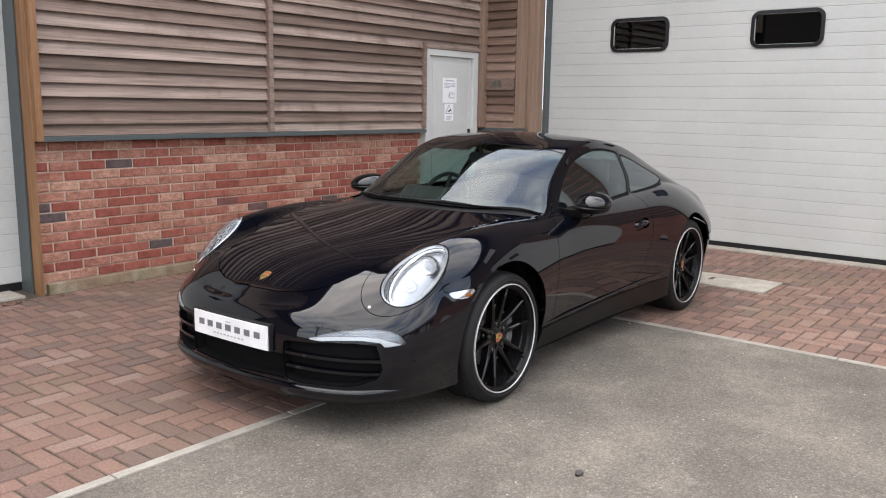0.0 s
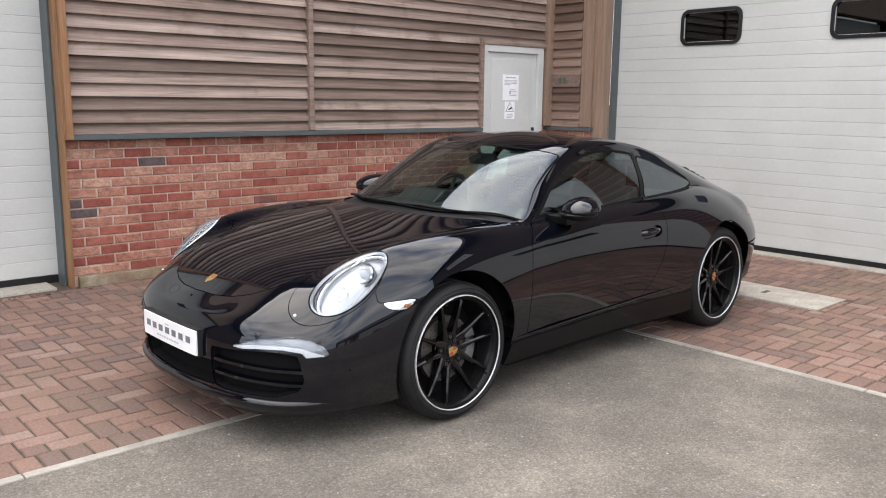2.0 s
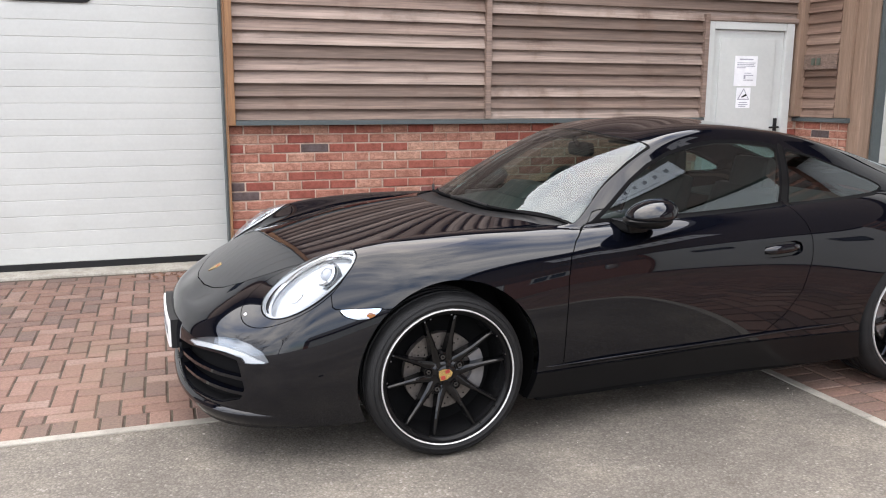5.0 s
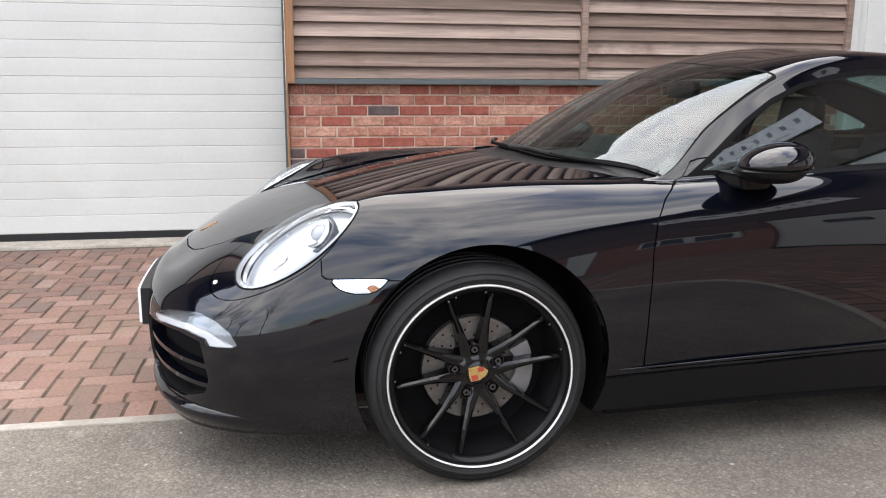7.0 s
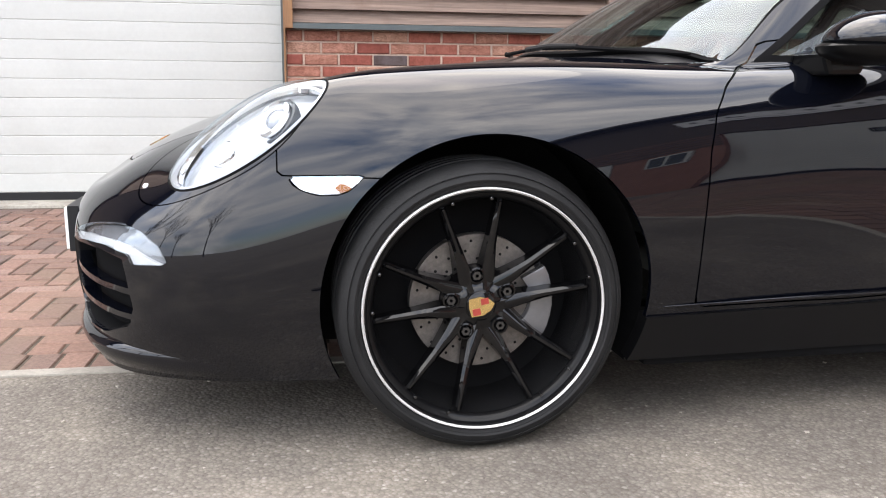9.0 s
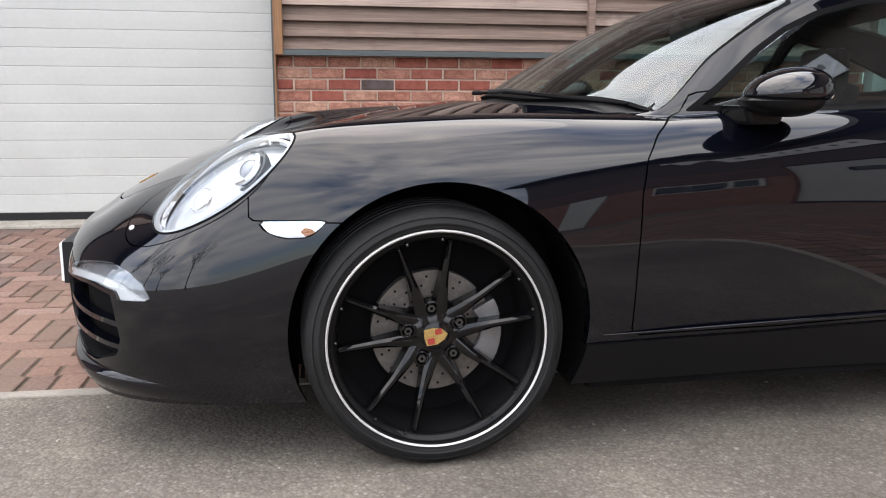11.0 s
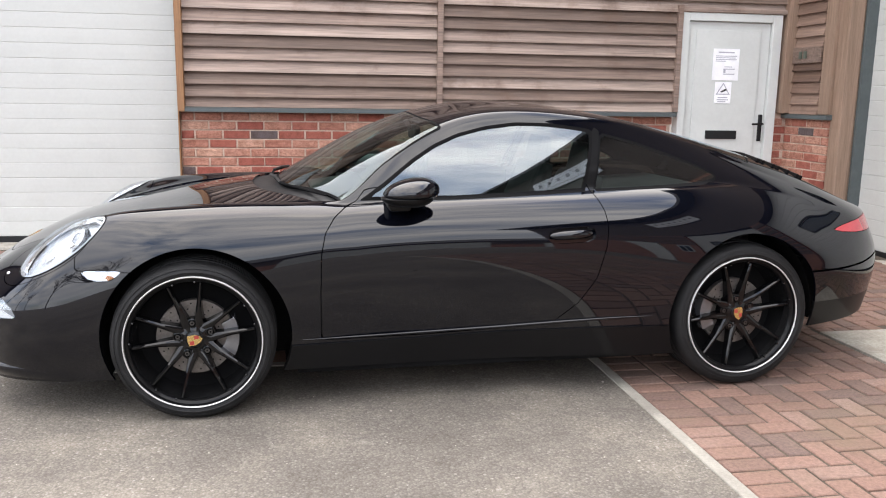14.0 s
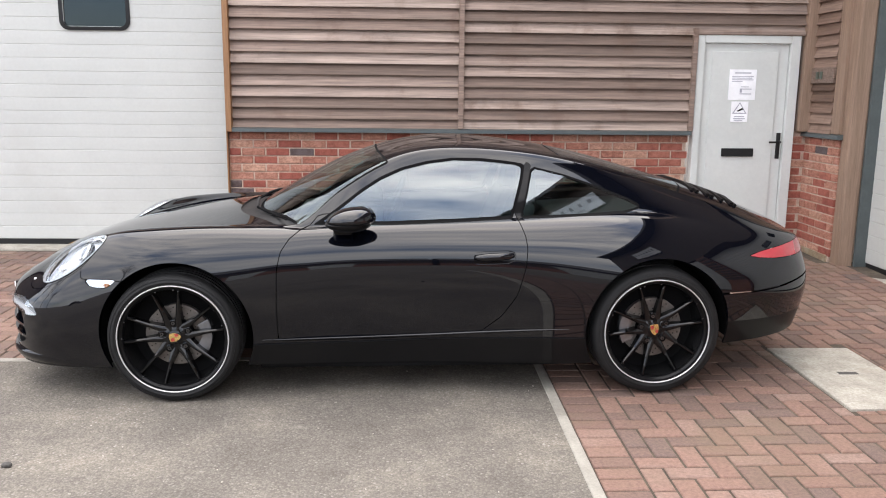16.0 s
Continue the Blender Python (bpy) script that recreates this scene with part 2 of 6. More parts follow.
def asphalt_material():
    """Worn tarmac: stones of many greys in a dark binder, pale scuffs, uneven relief."""
    m, n, l, b = nodes_of("worn_asphalt")
    g = n.new("ShaderNodeNewGeometry")
    chips = n.new("ShaderNodeTexVoronoi")
    chips.inputs["Scale"].default_value = 105.0
    l.new(g.outputs["Position"], chips.inputs["Vector"])
    chip_tone = ramp_node(n, [(0.0, (0.124, 0.110, 0.095)), (0.35, (0.148, 0.132, 0.114)), (0.7, (0.166, 0.149, 0.130)), (0.96, (0.184, 0.167, 0.147)), (1.0, (0.24, 0.222, 0.20))])
    sep = n.new("ShaderNodeSeparateColor")
    l.new(chips.outputs["Color"], sep.inputs["Color"])
    l.new(sep.outputs["Red"], chip_tone.inputs["Fac"])
    binder = ramp_node(n, [(0.25, (1.06, 1.06, 1.06)), (0.62, (0.82, 0.81, 0.80))])
    l.new(chips.outputs["Distance"], binder.inputs["Fac"])
    col = mix_node(n, l, "MULTIPLY", 1.0, chip_tone.outputs["Color"], binder.outputs["Color"])
    worn = noise_node(n, l, 1.5, 7.0, 0.66)
    wear = ramp_node(n, [(0.33, (0.76, 0.755, 0.75)), (0.48, (0.97, 0.97, 0.97)), (0.57, (1.16, 1.16, 1.14)), (0.68, (1.44, 1.43, 1.39))])
    l.new(worn.outputs["Fac"], wear.inputs["Fac"])
    col = mix_node(n, l, "MULTIPLY", 1.0, col, wear.outputs["Color"])
    scuff = noise_node(n, l, 5.5, 9.0, 0.75)
    pale = ramp_node(n, [(0.58, (0, 0, 0)), (0.74, (0.55, 0.55, 0.55))])
    l.new(scuff.outputs["Fac"], pale.inputs["Fac"])
    col = mix_node(n, l, "MIX", pale.outputs["Color"], col, (0.31, 0.285, 0.25))
    fine = noise_node(n, l, 320.0, 3.0, 0.6)
    speck = ramp_node(n, [(0.3, (0.88, 0.88, 0.88)), (0.7, (1.12, 1.12, 1.12))])
    l.new(fine.outputs["Fac"], speck.inputs["Fac"])
    col = mix_node(n, l, "MULTIPLY", 1.0, col, speck.outputs["Color"])
    l.new(col, b.inputs["Base Color"])
    b.inputs["Roughness"].default_value = 0.88
    b.inputs["Specular IOR Level"].default_value = 0.3
    bump = n.new("ShaderNodeBump")
    bump.inputs["Strength"].default_value, bump.inputs["Distance"].default_value, bump.invert = 0.6, 0.003, True
    l.new(chips.outputs["Distance"], bump.inputs["Height"])
    l.new(bump.outputs["Normal"], b.inputs["Normal"])
    return m


M_ASPHALT = asphalt_material()
PAVE = [(0.0, (0.142, 0.097, 0.082)), (0.3, (0.176, 0.108, 0.086)), (0.6, (0.206, 0.121, 0.093)), (0.85, (0.236, 0.141, 0.110)), (1.0, (0.258, 0.178, 0.146))]
M_PAVER = surface("red_block_paver", PAVE, 2.2, (0.75, 0.92), 0.4, 130.0, pick="piece", fine=0.45, fine_scale=70.0, dirt=((0.150, 0.112, 0.074), 0.9, 0.50, 0.76))
M_PAVER_FAR = surface("red_block_paving", PAVE, 2.2, (0.75, 0.92), 0.4, 130.0, pick="island", fine=0.45, fine_scale=70.0, dirt=((0.150, 0.112, 0.074), 0.9, 0.50, 0.76))
M_SAND = surface("dark_joint_sand", [(0.3, (0.045, 0.034, 0.026)), (0.5, (0.075, 0.058, 0.042)), (0.72, (0.125, 0.10, 0.072))], 7.0, (0.9, 1.0), 0.5, 200.0)
M_KERB = surface("pale_concrete_edging", [(0.3, (0.24, 0.222, 0.192)), (0.7, (0.37, 0.348, 0.303))], 5.0, (0.8, 0.95), 0.4, 180.0, fine=0.25)
M_SLAB = surface("pale_concrete", [(0.3, (0.30, 0.272, 0.228)), (0.55, (0.40, 0.37, 0.318)), (0.7, (0.47, 0.44, 0.385))], 7.0, (0.8, 0.95), 0.5, 160.0, fine=0.4, fine_scale=60.0, dirt=((0.26, 0.22, 0.17), 4.0, 0.58, 0.75))
M_STONE = plain("dark_stone_chip", (0.07, 0.065, 0.06), 0.9)
M_RENDER = surface("far_brick", [(0.3, (0.26, 0.12, 0.085)), (0.7, (0.36, 0.18, 0.13))], 3.0, (0.85, 0.95), 0.2, 40.0)
M_DARKCLAD = surface("dark_timber_wall", [(0.3, (0.07, 0.05, 0.04)), (0.7, (0.11, 0.08, 0.065))], 2.0, (0.7, 0.9), 0.2, 30.0, (1, 1, 8))
M_ROOF = plain("slate_roof", (0.09, 0.09, 0.095), 0.7)
M_BARK = surface("bare_bark", [(0.3, (0.05, 0.04, 0.03)), (0.7, (0.10, 0.08, 0.06))], 9.0, (0.85, 1.0), 0.4, 40.0)
M_DARKGLASS = glass("smoked_pane", (0.16, 0.16, 0.14), normal_gloss=0.05)
M_ROOM = plain("dim_interior", (0.08, 0.075, 0.06), 0.9)


# ---- building helpers ----
def mesh_object(name, verts, faces, material, parent=None, label="", smooth=False):
    me = bpy.data.meshes.new(name)
    me.from_pydata([tuple(v) for v in verts], [], [tuple(f) for f in faces])
    me.materials.append(material)
    if smooth:
        me.shade_smooth()
        me.set_sharp_from_angle(angle=radians(35))
    ob = new(name, me)
    ob.parent = parent
    if label:
        ob["label"] = label
    return ob


def part(name, bm, material, parent=None, label="", smooth=False):
    """One mesh object from a bmesh, under a thing or a part."""
    bmesh.ops.recalc_face_normals(bm, faces=bm.faces)
    me = bpy.data.meshes.new(name)
    bm.to_mesh(me)
    bm.free()
    me.materials.append(material)
    if smooth:
        me.shade_smooth()
        me.set_sharp_from_angle(angle=radians(35))
    ob = new(name, me)
    ob.parent = parent
    if label:
        ob["label"] = label
    return ob


def box(x0, x1, y0, y1, z0, z1, bevel=0.0, bm=None):
    bm = bm or bmesh.new()
    m = Matrix.Translation(((x0 + x1) / 2, (y0 + y1) / 2, (z0 + z1) / 2)) @ Matrix.Diagonal((abs(x1 - x0), abs(y1 - y0), abs(z1 - z0), 1))
    made = bmesh.ops.create_cube(bm, size=1, matrix=m)["verts"]
    if bevel:
        edges = list({e for v in made for e in v.link_edges})
        bmesh.ops.bevel(bm, geom=edges, offset=bevel, segments=2, profile=0.6, affect="EDGES")
    return bm


def prism(outline, lo, hi, axis="y", bm=None, bevel=0.0):
    """A flat outline of pairs, drawn out along one axis: y takes (x, z), x takes (y, z), z takes (x, y)."""
    bm = bm or bmesh.new()
    place = {"y": lambda a, b, c: (a, c, b), "x": lambda a, b, c: (c, a, b), "z": lambda a, b, c: (a, b, c)}[axis]
    low = [bm.verts.new(place(a, b, lo)) for a, b in outline]
    high = [bm.verts.new(place(a, b, hi)) for a, b in outline]
    made = [bm.faces.new(low), bm.faces.new(high[::-1])]
    for i in range(len(low)):
        j = (i + 1) % len(low)
        made.append(bm.faces.new((low[j], low[i], high[i], high[j])))
    if bevel:
        bmesh.ops.recalc_face_normals(bm, faces=made)
        bmesh.ops.bevel(bm, geom=list({e for v in high + low for e in v.link_edges}), offset=bevel, segments=2, profile=0.6, affect="EDGES")
    return bm


def rounded(w, h, r, n=6):
    """The outline of a rectangle with round corners, centred."""
    pts = []
    for cx, cy, a in ((w / 2 - r, h / 2 - r, 0), (-w / 2 + r, h / 2 - r, 90), (-w / 2 + r, -h / 2 + r, 180), (w / 2 - r, -h / 2 + r, 270)):
        for i in range(n + 1):
            t = radians(a + 90 * i / n)
            pts.append((cx + r * math.cos(t), cy + r * math.sin(t)))
    return pts


def lathe(profile, seg=64, bm=None, closed=False):
    """A profile of (radius, y) turned about the y axis."""
    bm = bm or bmesh.new()
    rings = [[bm.verts.new((r * math.cos(2 * math.pi * i / seg), y, r * math.sin(2 * math.pi * i / seg))) for i in range(seg)] for r, y in profile]
    pairs = list(zip(rings, rings[1:])) + ([(rings[-1], rings[0])] if closed else [])
    for a, b in pairs:
        for i in range(seg):
            j = (i + 1) % seg
            bm.faces.new((a[i], a[j], b[j], b[i]))
    return bm


def tube(points, radius, seg=8, bm=None):
    """A round bar along a line of points; radius may be a list."""
    bm = bm or bmesh.new()
    pts = [Vector(p) for p in points]
    rad = radius if isinstance(radius, (list, tuple)) else [radius] * len(pts)
    rings = []
    for i, p in enumerate(pts):
        d = (pts[min(i + 1, len(pts) - 1)] - pts[max(i - 1, 0)]).normalized()
        q = d.to_track_quat("Z", "Y")
        rings.append([bm.verts.new(p + q @ Vector((rad[i] * math.cos(2 * math.pi * k / seg), rad[i] * math.sin(2 * math.pi * k / seg), 0))) for k in range(seg)])
    for a, b in zip(rings, rings[1:]):
        for k in range(seg):
            j = (k + 1) % seg
            bm.faces.new((a[k], a[j], b[j], b[k]))
    bm.faces.new(rings[0][::-1])
    bm.faces.new(rings[-1])
    return bm


def structure(ob, label="", category=""):
    return tagged(ob, label, category, kind="structure")


def rise(x, y):
    """The paving climbs gently towards the two buildings."""
    return 0.022 * max(0.0, y + 2.0) + 0.016 * max(0.0, x - 1.95)


# ---- large structure ----
EAVES, EAST = 4.65, 5.76
KERB_Y, KERB_X = -3.075, 1.930
ground = structure(part("ground", box(-400, 400, -400, 400, -0.6, -0.012), M_SAND), "bare earth under the yard", "ground")
asphalt = structure(part("road", box(-60, KERB_X - 0.02, -70, KERB_Y - 0.02, -0.05, 0.0), M_ASPHALT), "worn grey asphalt yard with pale scuffs", "asphalt")
far_asphalt = structure(part("road", box(KERB_X - 0.02, 60, -70, -9.0, -0.05, 0.0), M_ASPHALT), "worn grey asphalt yard", "asphalt")

# bed of the block paving, two strips that meet at the corner
def bed(x0, x1, y0, y1, drop):
    bm = bmesh.new()
    nx, ny = max(2, int((x1 - x0) / 0.25)), max(2, int((y1 - y0) / 0.25))
    grid = [[bm.verts.new((x0 + (x1 - x0) * i / nx, y0 + (y1 - y0) * j / ny, rise(x0 + (x1 - x0) * i / nx, y0 + (y1 - y0) * j / ny) - drop)) for i in range(nx + 1)] for j in range(ny + 1)]
    for j in range(ny):
        for i in range(nx):
            bm.faces.new((grid[j][i], grid[j][i + 1], grid[j + 1][i + 1], grid[j + 1][i]))
    return bm


bm = bed(-9.0, 5.6, KERB_Y, 0.6, 0.006)
b2 = bed(KERB_X, 5.6, -9.0, KERB_Y, 0.006)
me_tmp = bpy.data.meshes.new("tmp")
b2.to_mesh(me_tmp)
b2.free()
bm.from_mesh(me_tmp)
bpy.data.meshes.remove(me_tmp)
pavement = structure(part("pavement", bm, M_SAND), "red block paving in herringbone bond beside the building", "paving")

# concrete edging, laid in lengths
edging = tagged(new("kerb_edging"), "narrow pale concrete edging between pavers and asphalt", "kerb", kind="structure")
x = -9.0
while x < KERB_X - 0.03:
    e = min(x + 0.91, KERB_X - 0.03)
    part("edging_stone", box(x + 0.003, e - 0.003, KERB_Y - 0.026, KERB_Y + 0.026, -0.1, 0.006, 0.004), M_KERB, edging)
    x = e
y = KERB_Y + 0.03
while y > -9.0:
    part("edging_stone", box(KERB_X - 0.026, KERB_X + 0.026, y - 0.907, y - 0.003, -0.1, 0.006, 0.004), M_KERB, edging)
    y -= 0.91

# north wall: core with garage opening and doorway
wall_north = structure(new("wall_north"), "brick plinth wall with weathered timber cladding above", "wall")
def core(name, *args, material=M_MORTAR, parent=None):
    return part(name, box(*args), material, parent)
core("wall_core", -0.500, 3.80, 0.061, 0.40, -0.1, EAVES, parent=wall_north)
core("wall_core", 3.80, 5.0, 0.12, 0.40, 2.12, EAVES, parent=wall_north)
core("wall_core", -4.75, -0.52, 0.12, 0.40, 3.1, EAVES, parent=wall_north)
core("wall_core", -14.0, -4.75, 0.066, 0.40, -0.1, EAVES, material=M_DARKCLAD, parent=wall_north)
core("wall_core", 4.84, 5.0, 0.0585, 0.40, -0.1, 2.12, parent=wall_north)
# east wing: return wall, then the long wall with its garage door
wall_east = structure(new("wall_east"), "return wall of brick and timber cladding", "wall")
core("wall_core", 4.9485, 5.3, -0.58, 0.40, -0.1, EAST, parent=wall_east)
core("wall_core", 5.0, 5.3, -4.75, -0.58, 3.1, EAST, material=M_DARKCLAD, parent=wall_east)
core("wall_core", 5.0, 5.3, -5.5, -4.75, -0.1, 3.1, material=M_RENDER, parent=wall_east)
core("wall_core", 5.0, 5.3, -14.5, -9.6, -0.1, 3.1, material=M_RENDER, parent=wall_east)
core("wall_core", 5.0, 5.3, -14.5, -4.75, 3.1, EAST, material=M_DARKCLAD, parent=wall_east)
roof_north = structure(part("roof", prism([(-0.5, EAVES - 0.1), (-0.5, EAVES + 0.05), (4.6, EAVES + 3.0), (9.5, EAVES + 0.05), (9.5, EAVES - 0.1)], -14.0, 5.0, "x"), M_ROOF), "dark slate roof over the units", "roof")
roof_east = structure(part("roof", prism([(4.6, EAST - 0.1), (4.6, EAST + 0.05), (9.6, EAST + 2.9), (14.6, EAST + 0.05), (14.6, EAST - 0.1)], -14.9, -0.6, "y"), M_ROOF), "dark slate roof over the east wing", "roof")

# mossy foot of the wall
for args in ((-0.46, 3.80, 0.02, 0.07, -0.05, 0.118),):
    part("plinth", box(*args, 0.008), M_PLINTH, wall_north, "mossy brick footing course")
part("plinth", box(4.93, 4.958, -0.56, 0.07, -0.05, 0.135, 0.008), M_PLINTH, wall_east, "mossy brick footing course")

# grey flashing sills
part("sill", prism([(-0.035, 1.172), (-0.035, 1.205), (0.06, 1.215), (0.06, 1.172)], -0.46, 3.815, "x"), M_FLASHING, wall_north, "grey metal flashing sill")
part("sill", prism([(4.955, 1.172), (4.955, 1.215), (4.90, 1.205), (4.90, 1.172)], -0.625, 0.06, "y"), M_FLASHING, wall_east, "grey metal flashing sill")


def boards(parent, x0, x1, zs, y_top, y_bot, along="x", plane=0.0, matter=None):
    """Overlapping feather-edge boards; zs are the lower edges from the top down."""
    for z_low, z_high in zip(zs[1:], zs[:-1]):
        tilt = random.uniform(-0.002, 0.002)
        prof = [(y_bot + tilt, z_low), (y_top + 0.004, z_high + 0.018), (y_top + 0.018, z_high + 0.018), (y_bot + 0.02, z_low)]
        if along == "x":
            part("board", prism(prof, x0, x1, "x"), matter or M_BOARD, parent)
        else:
            part("board", prism([(plane + a, b) for a, b in prof], x0, x1, "y"), matter or M_BOARD, parent)


left_zs = [1.296 + 0.1 * i for i in range(50)][::-1] + [1.212]
right_zs = [1.300 + 0.0985 * i for i in range(50)][::-1] + [1.212]
boards(wall_north, -0.452, 1.628, [z for z in left_zs if z < EAVES], 0.046, 0.005)
boards(wall_north, 1.672, 3.80, [z for z in right_zs if z < 2.10], 0.046, 0.005)
boards(wall_north, 1.672, 4.85, [z for z in right_zs if 2.05 < z < EAVES], 0.046, 0.005)
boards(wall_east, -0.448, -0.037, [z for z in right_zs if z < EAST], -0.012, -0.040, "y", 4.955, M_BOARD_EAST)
part("cover_strip", box(1.626, 1.674, -0.022, 0.05, 1.212, EAVES, 0.004), M_BOARD, wall_north)
part("cover_strip", box(3.788, 3.832, -0.02, 0.06, 1.215, 2.15, 0.004), M_BOARD, wall_north)

# timber posts and steel frames at the openings
part("post", box(-0.503, -0.452, -0.045, 0.12, 1.172, EAVES, 0.005), M_POST_EDGE, wall_north)
part("post_lining", box(-0.513, -0.501, 0.0, 0.14, -0.02, EAVES, 0.003), M_POST_EDGE, wall_north)
part("steel_jamb", box(-0.530, -0.514, 0.142, 0.33, -0.02, 3.2, 0.003), M_FLASHING, wall_north)
part("post", box(4.84, 4.945, -0.035, 0.12, 1.217, EAVES, 0.005), M_POST, wall_north)
part("head_board", box(3.834, 4.838, -0.012, 0.06, 2.095, 2.135, 0.004), M_BOARD, wall_north)
part("post", box(4.928, 5.1, -0.60, -0.452, 1.217, EAST, 0.006), M_POST, wall_east)
part("post", box(4.955, 5.09, -0.735, -0.602, 0.03, EAST, 0.006), M_POST, wall_east)
part("steel_jamb", box(5.092, 5.2, -0.77, -0.737, 0.03, 3.2, 0.004), M_FLASHING, wall_east)
part("number_board", box(4.905, 4.935, -0.448, -0.04, 1.66, 1.80, 0.004), M_BOARD, wall_east)

# ---- sectional garage doors ----
def garage_door(name, length, windows, label):
    """A sectional door, built flat along +x from 0 to length, outer face at y = 0."""
    door = structure(new(name), label, "garage door")
    z, i = 0.111, 0
    holes = [(a + 0.012, b - 0.012, lo + 0.012, hi - 0.012) for a, b, lo, hi in windows]
    while z < 3.05:
        h = 0.1225
        spans = [(0.0, length)]
        for a, b, lo, hi in holes:
            if z < hi and z + h > lo:
                spans = [(p, q) for s, e in spans for p, q in ((s, min(e, a)), (max(s, b), e)) if q - p > 0.01]
        for s, e in spans:
            part("panel", prism([(0.0015, z), (-0.002, z + 0.006), (-0.003, z + h * 0.5), (-0.002, z + h - 0.003), (0.0015, z + h), (0.035, z + h), (0.035, z)], s, e, "x"), M_SHUTTER, door)
        for a, b, lo, hi in holes:
            for low, high in ((z, min(lo, z + h)), (max(hi, z), z + h)):
                if z < hi and z + h > lo and high - low > 0.004:
                    part("panel", prism([(-0.002, low), (-0.002, high), (0.035, high), (0.035, low)], a, b, "x"), M_SHUTTER, door)
        z += h
        i += 1
    part("bottom_seal", box(0, length, 0.004, 0.04, 0.045, 0.110, 0.006), M_BLACK, door, "black rubber seal")
    for a, b, lo, hi in windows:
        cx, cz, w, h = (a + b) / 2, (lo + hi) / 2, b - a, hi - lo
        fm = bmesh.new()
        outer, inner = rounded(w + 0.05, h + 0.05, 0.085), rounded(w - 0.015, h - 0.015, 0.062)
        rim = []
        for y, pts in ((0.006, outer), (-0.016, outer), (-0.02, inner), (0.03, inner)):
            rim.append([fm.verts.new((cx + p, y, cz + q)) for p, q in pts])
        for r0, r1 in zip(rim, rim[1:]):
            for k in range(len(r0)):
                j = (k + 1) % len(r0)
                fm.faces.new((r0[k], r0[j], r1[j], r1[k]))
        fr = part("window_frame", fm, M_BLACK, door, "black rounded plastic frame", True)
        part("pane", prism([(cx + p, cz + q) for p, q in inner], 0.008, 0.014, "y"), M_DARKGLASS, fr).visible_shadow = False
    return door


gd = garage_door("garage_door_west", 4.158, [(2.64, 3.235, 2.105, 2.42)], "cream sectional garage door with a small dark window")
gd.matrix_world = pose(-4.68, 0.30, 0.0)
ge = garage_door("garage_door_east", 3.96, [(0.79, 1.417, 2.10, 2.41), (2.327, 2.966, 2.10, 2.41)], "cream sectional garage door with two small dark windows")
ge.matrix_world = pose(5.19, -0.77, 0.0, 0, 0, -90)
gs = garage_door("garage_door_south", 4.10, [(0.80, 1.42, 2.10, 2.41), (2.55, 3.17, 2.10, 2.41)], "cream sectional garage door under the fascia sign")
gs.matrix_world = pose(5.06, -5.5, 0.0, 0, 0, -90)
south_zs = [1.30 + 0.2 * i for i in range(23)][::-1] + [1.20]
boards(wall_east, -5.48, -4.75, [z for z in south_zs if z < 3.15], -0.012, -0.040, "y", 5.02, M_DARKCLAD)
boards(wall_east, -14.5, -9.62, [z for z in south_zs if 2.05 < z < 3.15], -0.012, -0.040, "y", 5.02, M_DARKCLAD)
window_2 = structure(new("window_2"), "small pale-framed window in the brick of the east wing", "window")
part("window_frame", box(4.97, 4.998, -10.75, -10.02, 1.30, 2.0, 0.006), M_UPVC, window_2)
part("pane", box(4.962, 4.969, -10.68, -10.42, 1.36, 1.94), M_DARKGLASS, window_2)
part("pane", box(4.962, 4.969, -10.35, -10.09, 1.36, 1.94), M_DARKGLASS, window_2)
door_2 = structure(new("door_2"), "closed pale grey entrance door in the east wing", "door")
part("door_leaf", box(4.965, 4.998, -12.55, -11.65, 0.05, 2.10, 0.006), M_UPVC, door_2)
part("threshold", box(-4.7, -0.62, 0.05, 0.45, -0.1, 0.058, 0.006), M_SLAB, wall_north, "concrete threshold strip")
part("threshold", box(5.03, 5.4, -4.75, -0.76, -0.1, 0.062, 0.006), M_SLAB, wall_east, "concrete threshold strip")
# dark rooms behind the doors' windows
structure(part("wall_back", box(-4.7, -0.6, 1.6, 1.8, -0.1, 3.2), M_ROOM), "dim wall inside the garage", "wall")
structure(part("wall_back", box(6.6, 6.8, -4.8, -0.6, -0.1, 3.2), M_ROOM), "dim wall inside the garage", "wall")

# ---- entrance door ----
door_1 = structure(new("door_1"), "closed pale grey entrance door with notices", "door")
fm = box(3.84, 3.905, 0.0, 0.11, 0.05, 2.09, 0.006)
box(4.715, 4.806, 0.0, 0.11, 0.05, 2.09, 0.006, fm)
box(3.906, 4.714, 0.0, 0.11, 2.02, 2.09, 0.006, fm)
box(3.906, 4.714, 0.0, 0.11, 0.05, 0.085, 0.006, fm)
part("door_frame", fm, M_UPVC, door_1)
leaf = part("door_leaf", box(3.909, 4.711, 0.035, 0.09, 0.09, 2.016, 0.006), M_UPVC, door_1)
part("door_panel", box(3.985, 4.615, 0.022, 0.036, 0.16, 1.945, 0.006), M_UPVC, leaf)
part("letterbox", box(4.13, 4.435, 0.006, 0.024, 0.975, 1.052, 0.005), M_BLACK, leaf, "black letterbox plate")
hm = box(4.655, 4.692, 0.02, 0.037, 0.955, 1.20, 0.006)
tube([(4.673, 0.03, 1.115), (4.673, -0.025, 1.115), (4.655, -0.03, 1.115), (4.565, -0.03, 1.112)], 0.0095, 10, hm)
part("door_handle", hm, M_BLACK, leaf, "black lever handle", True)


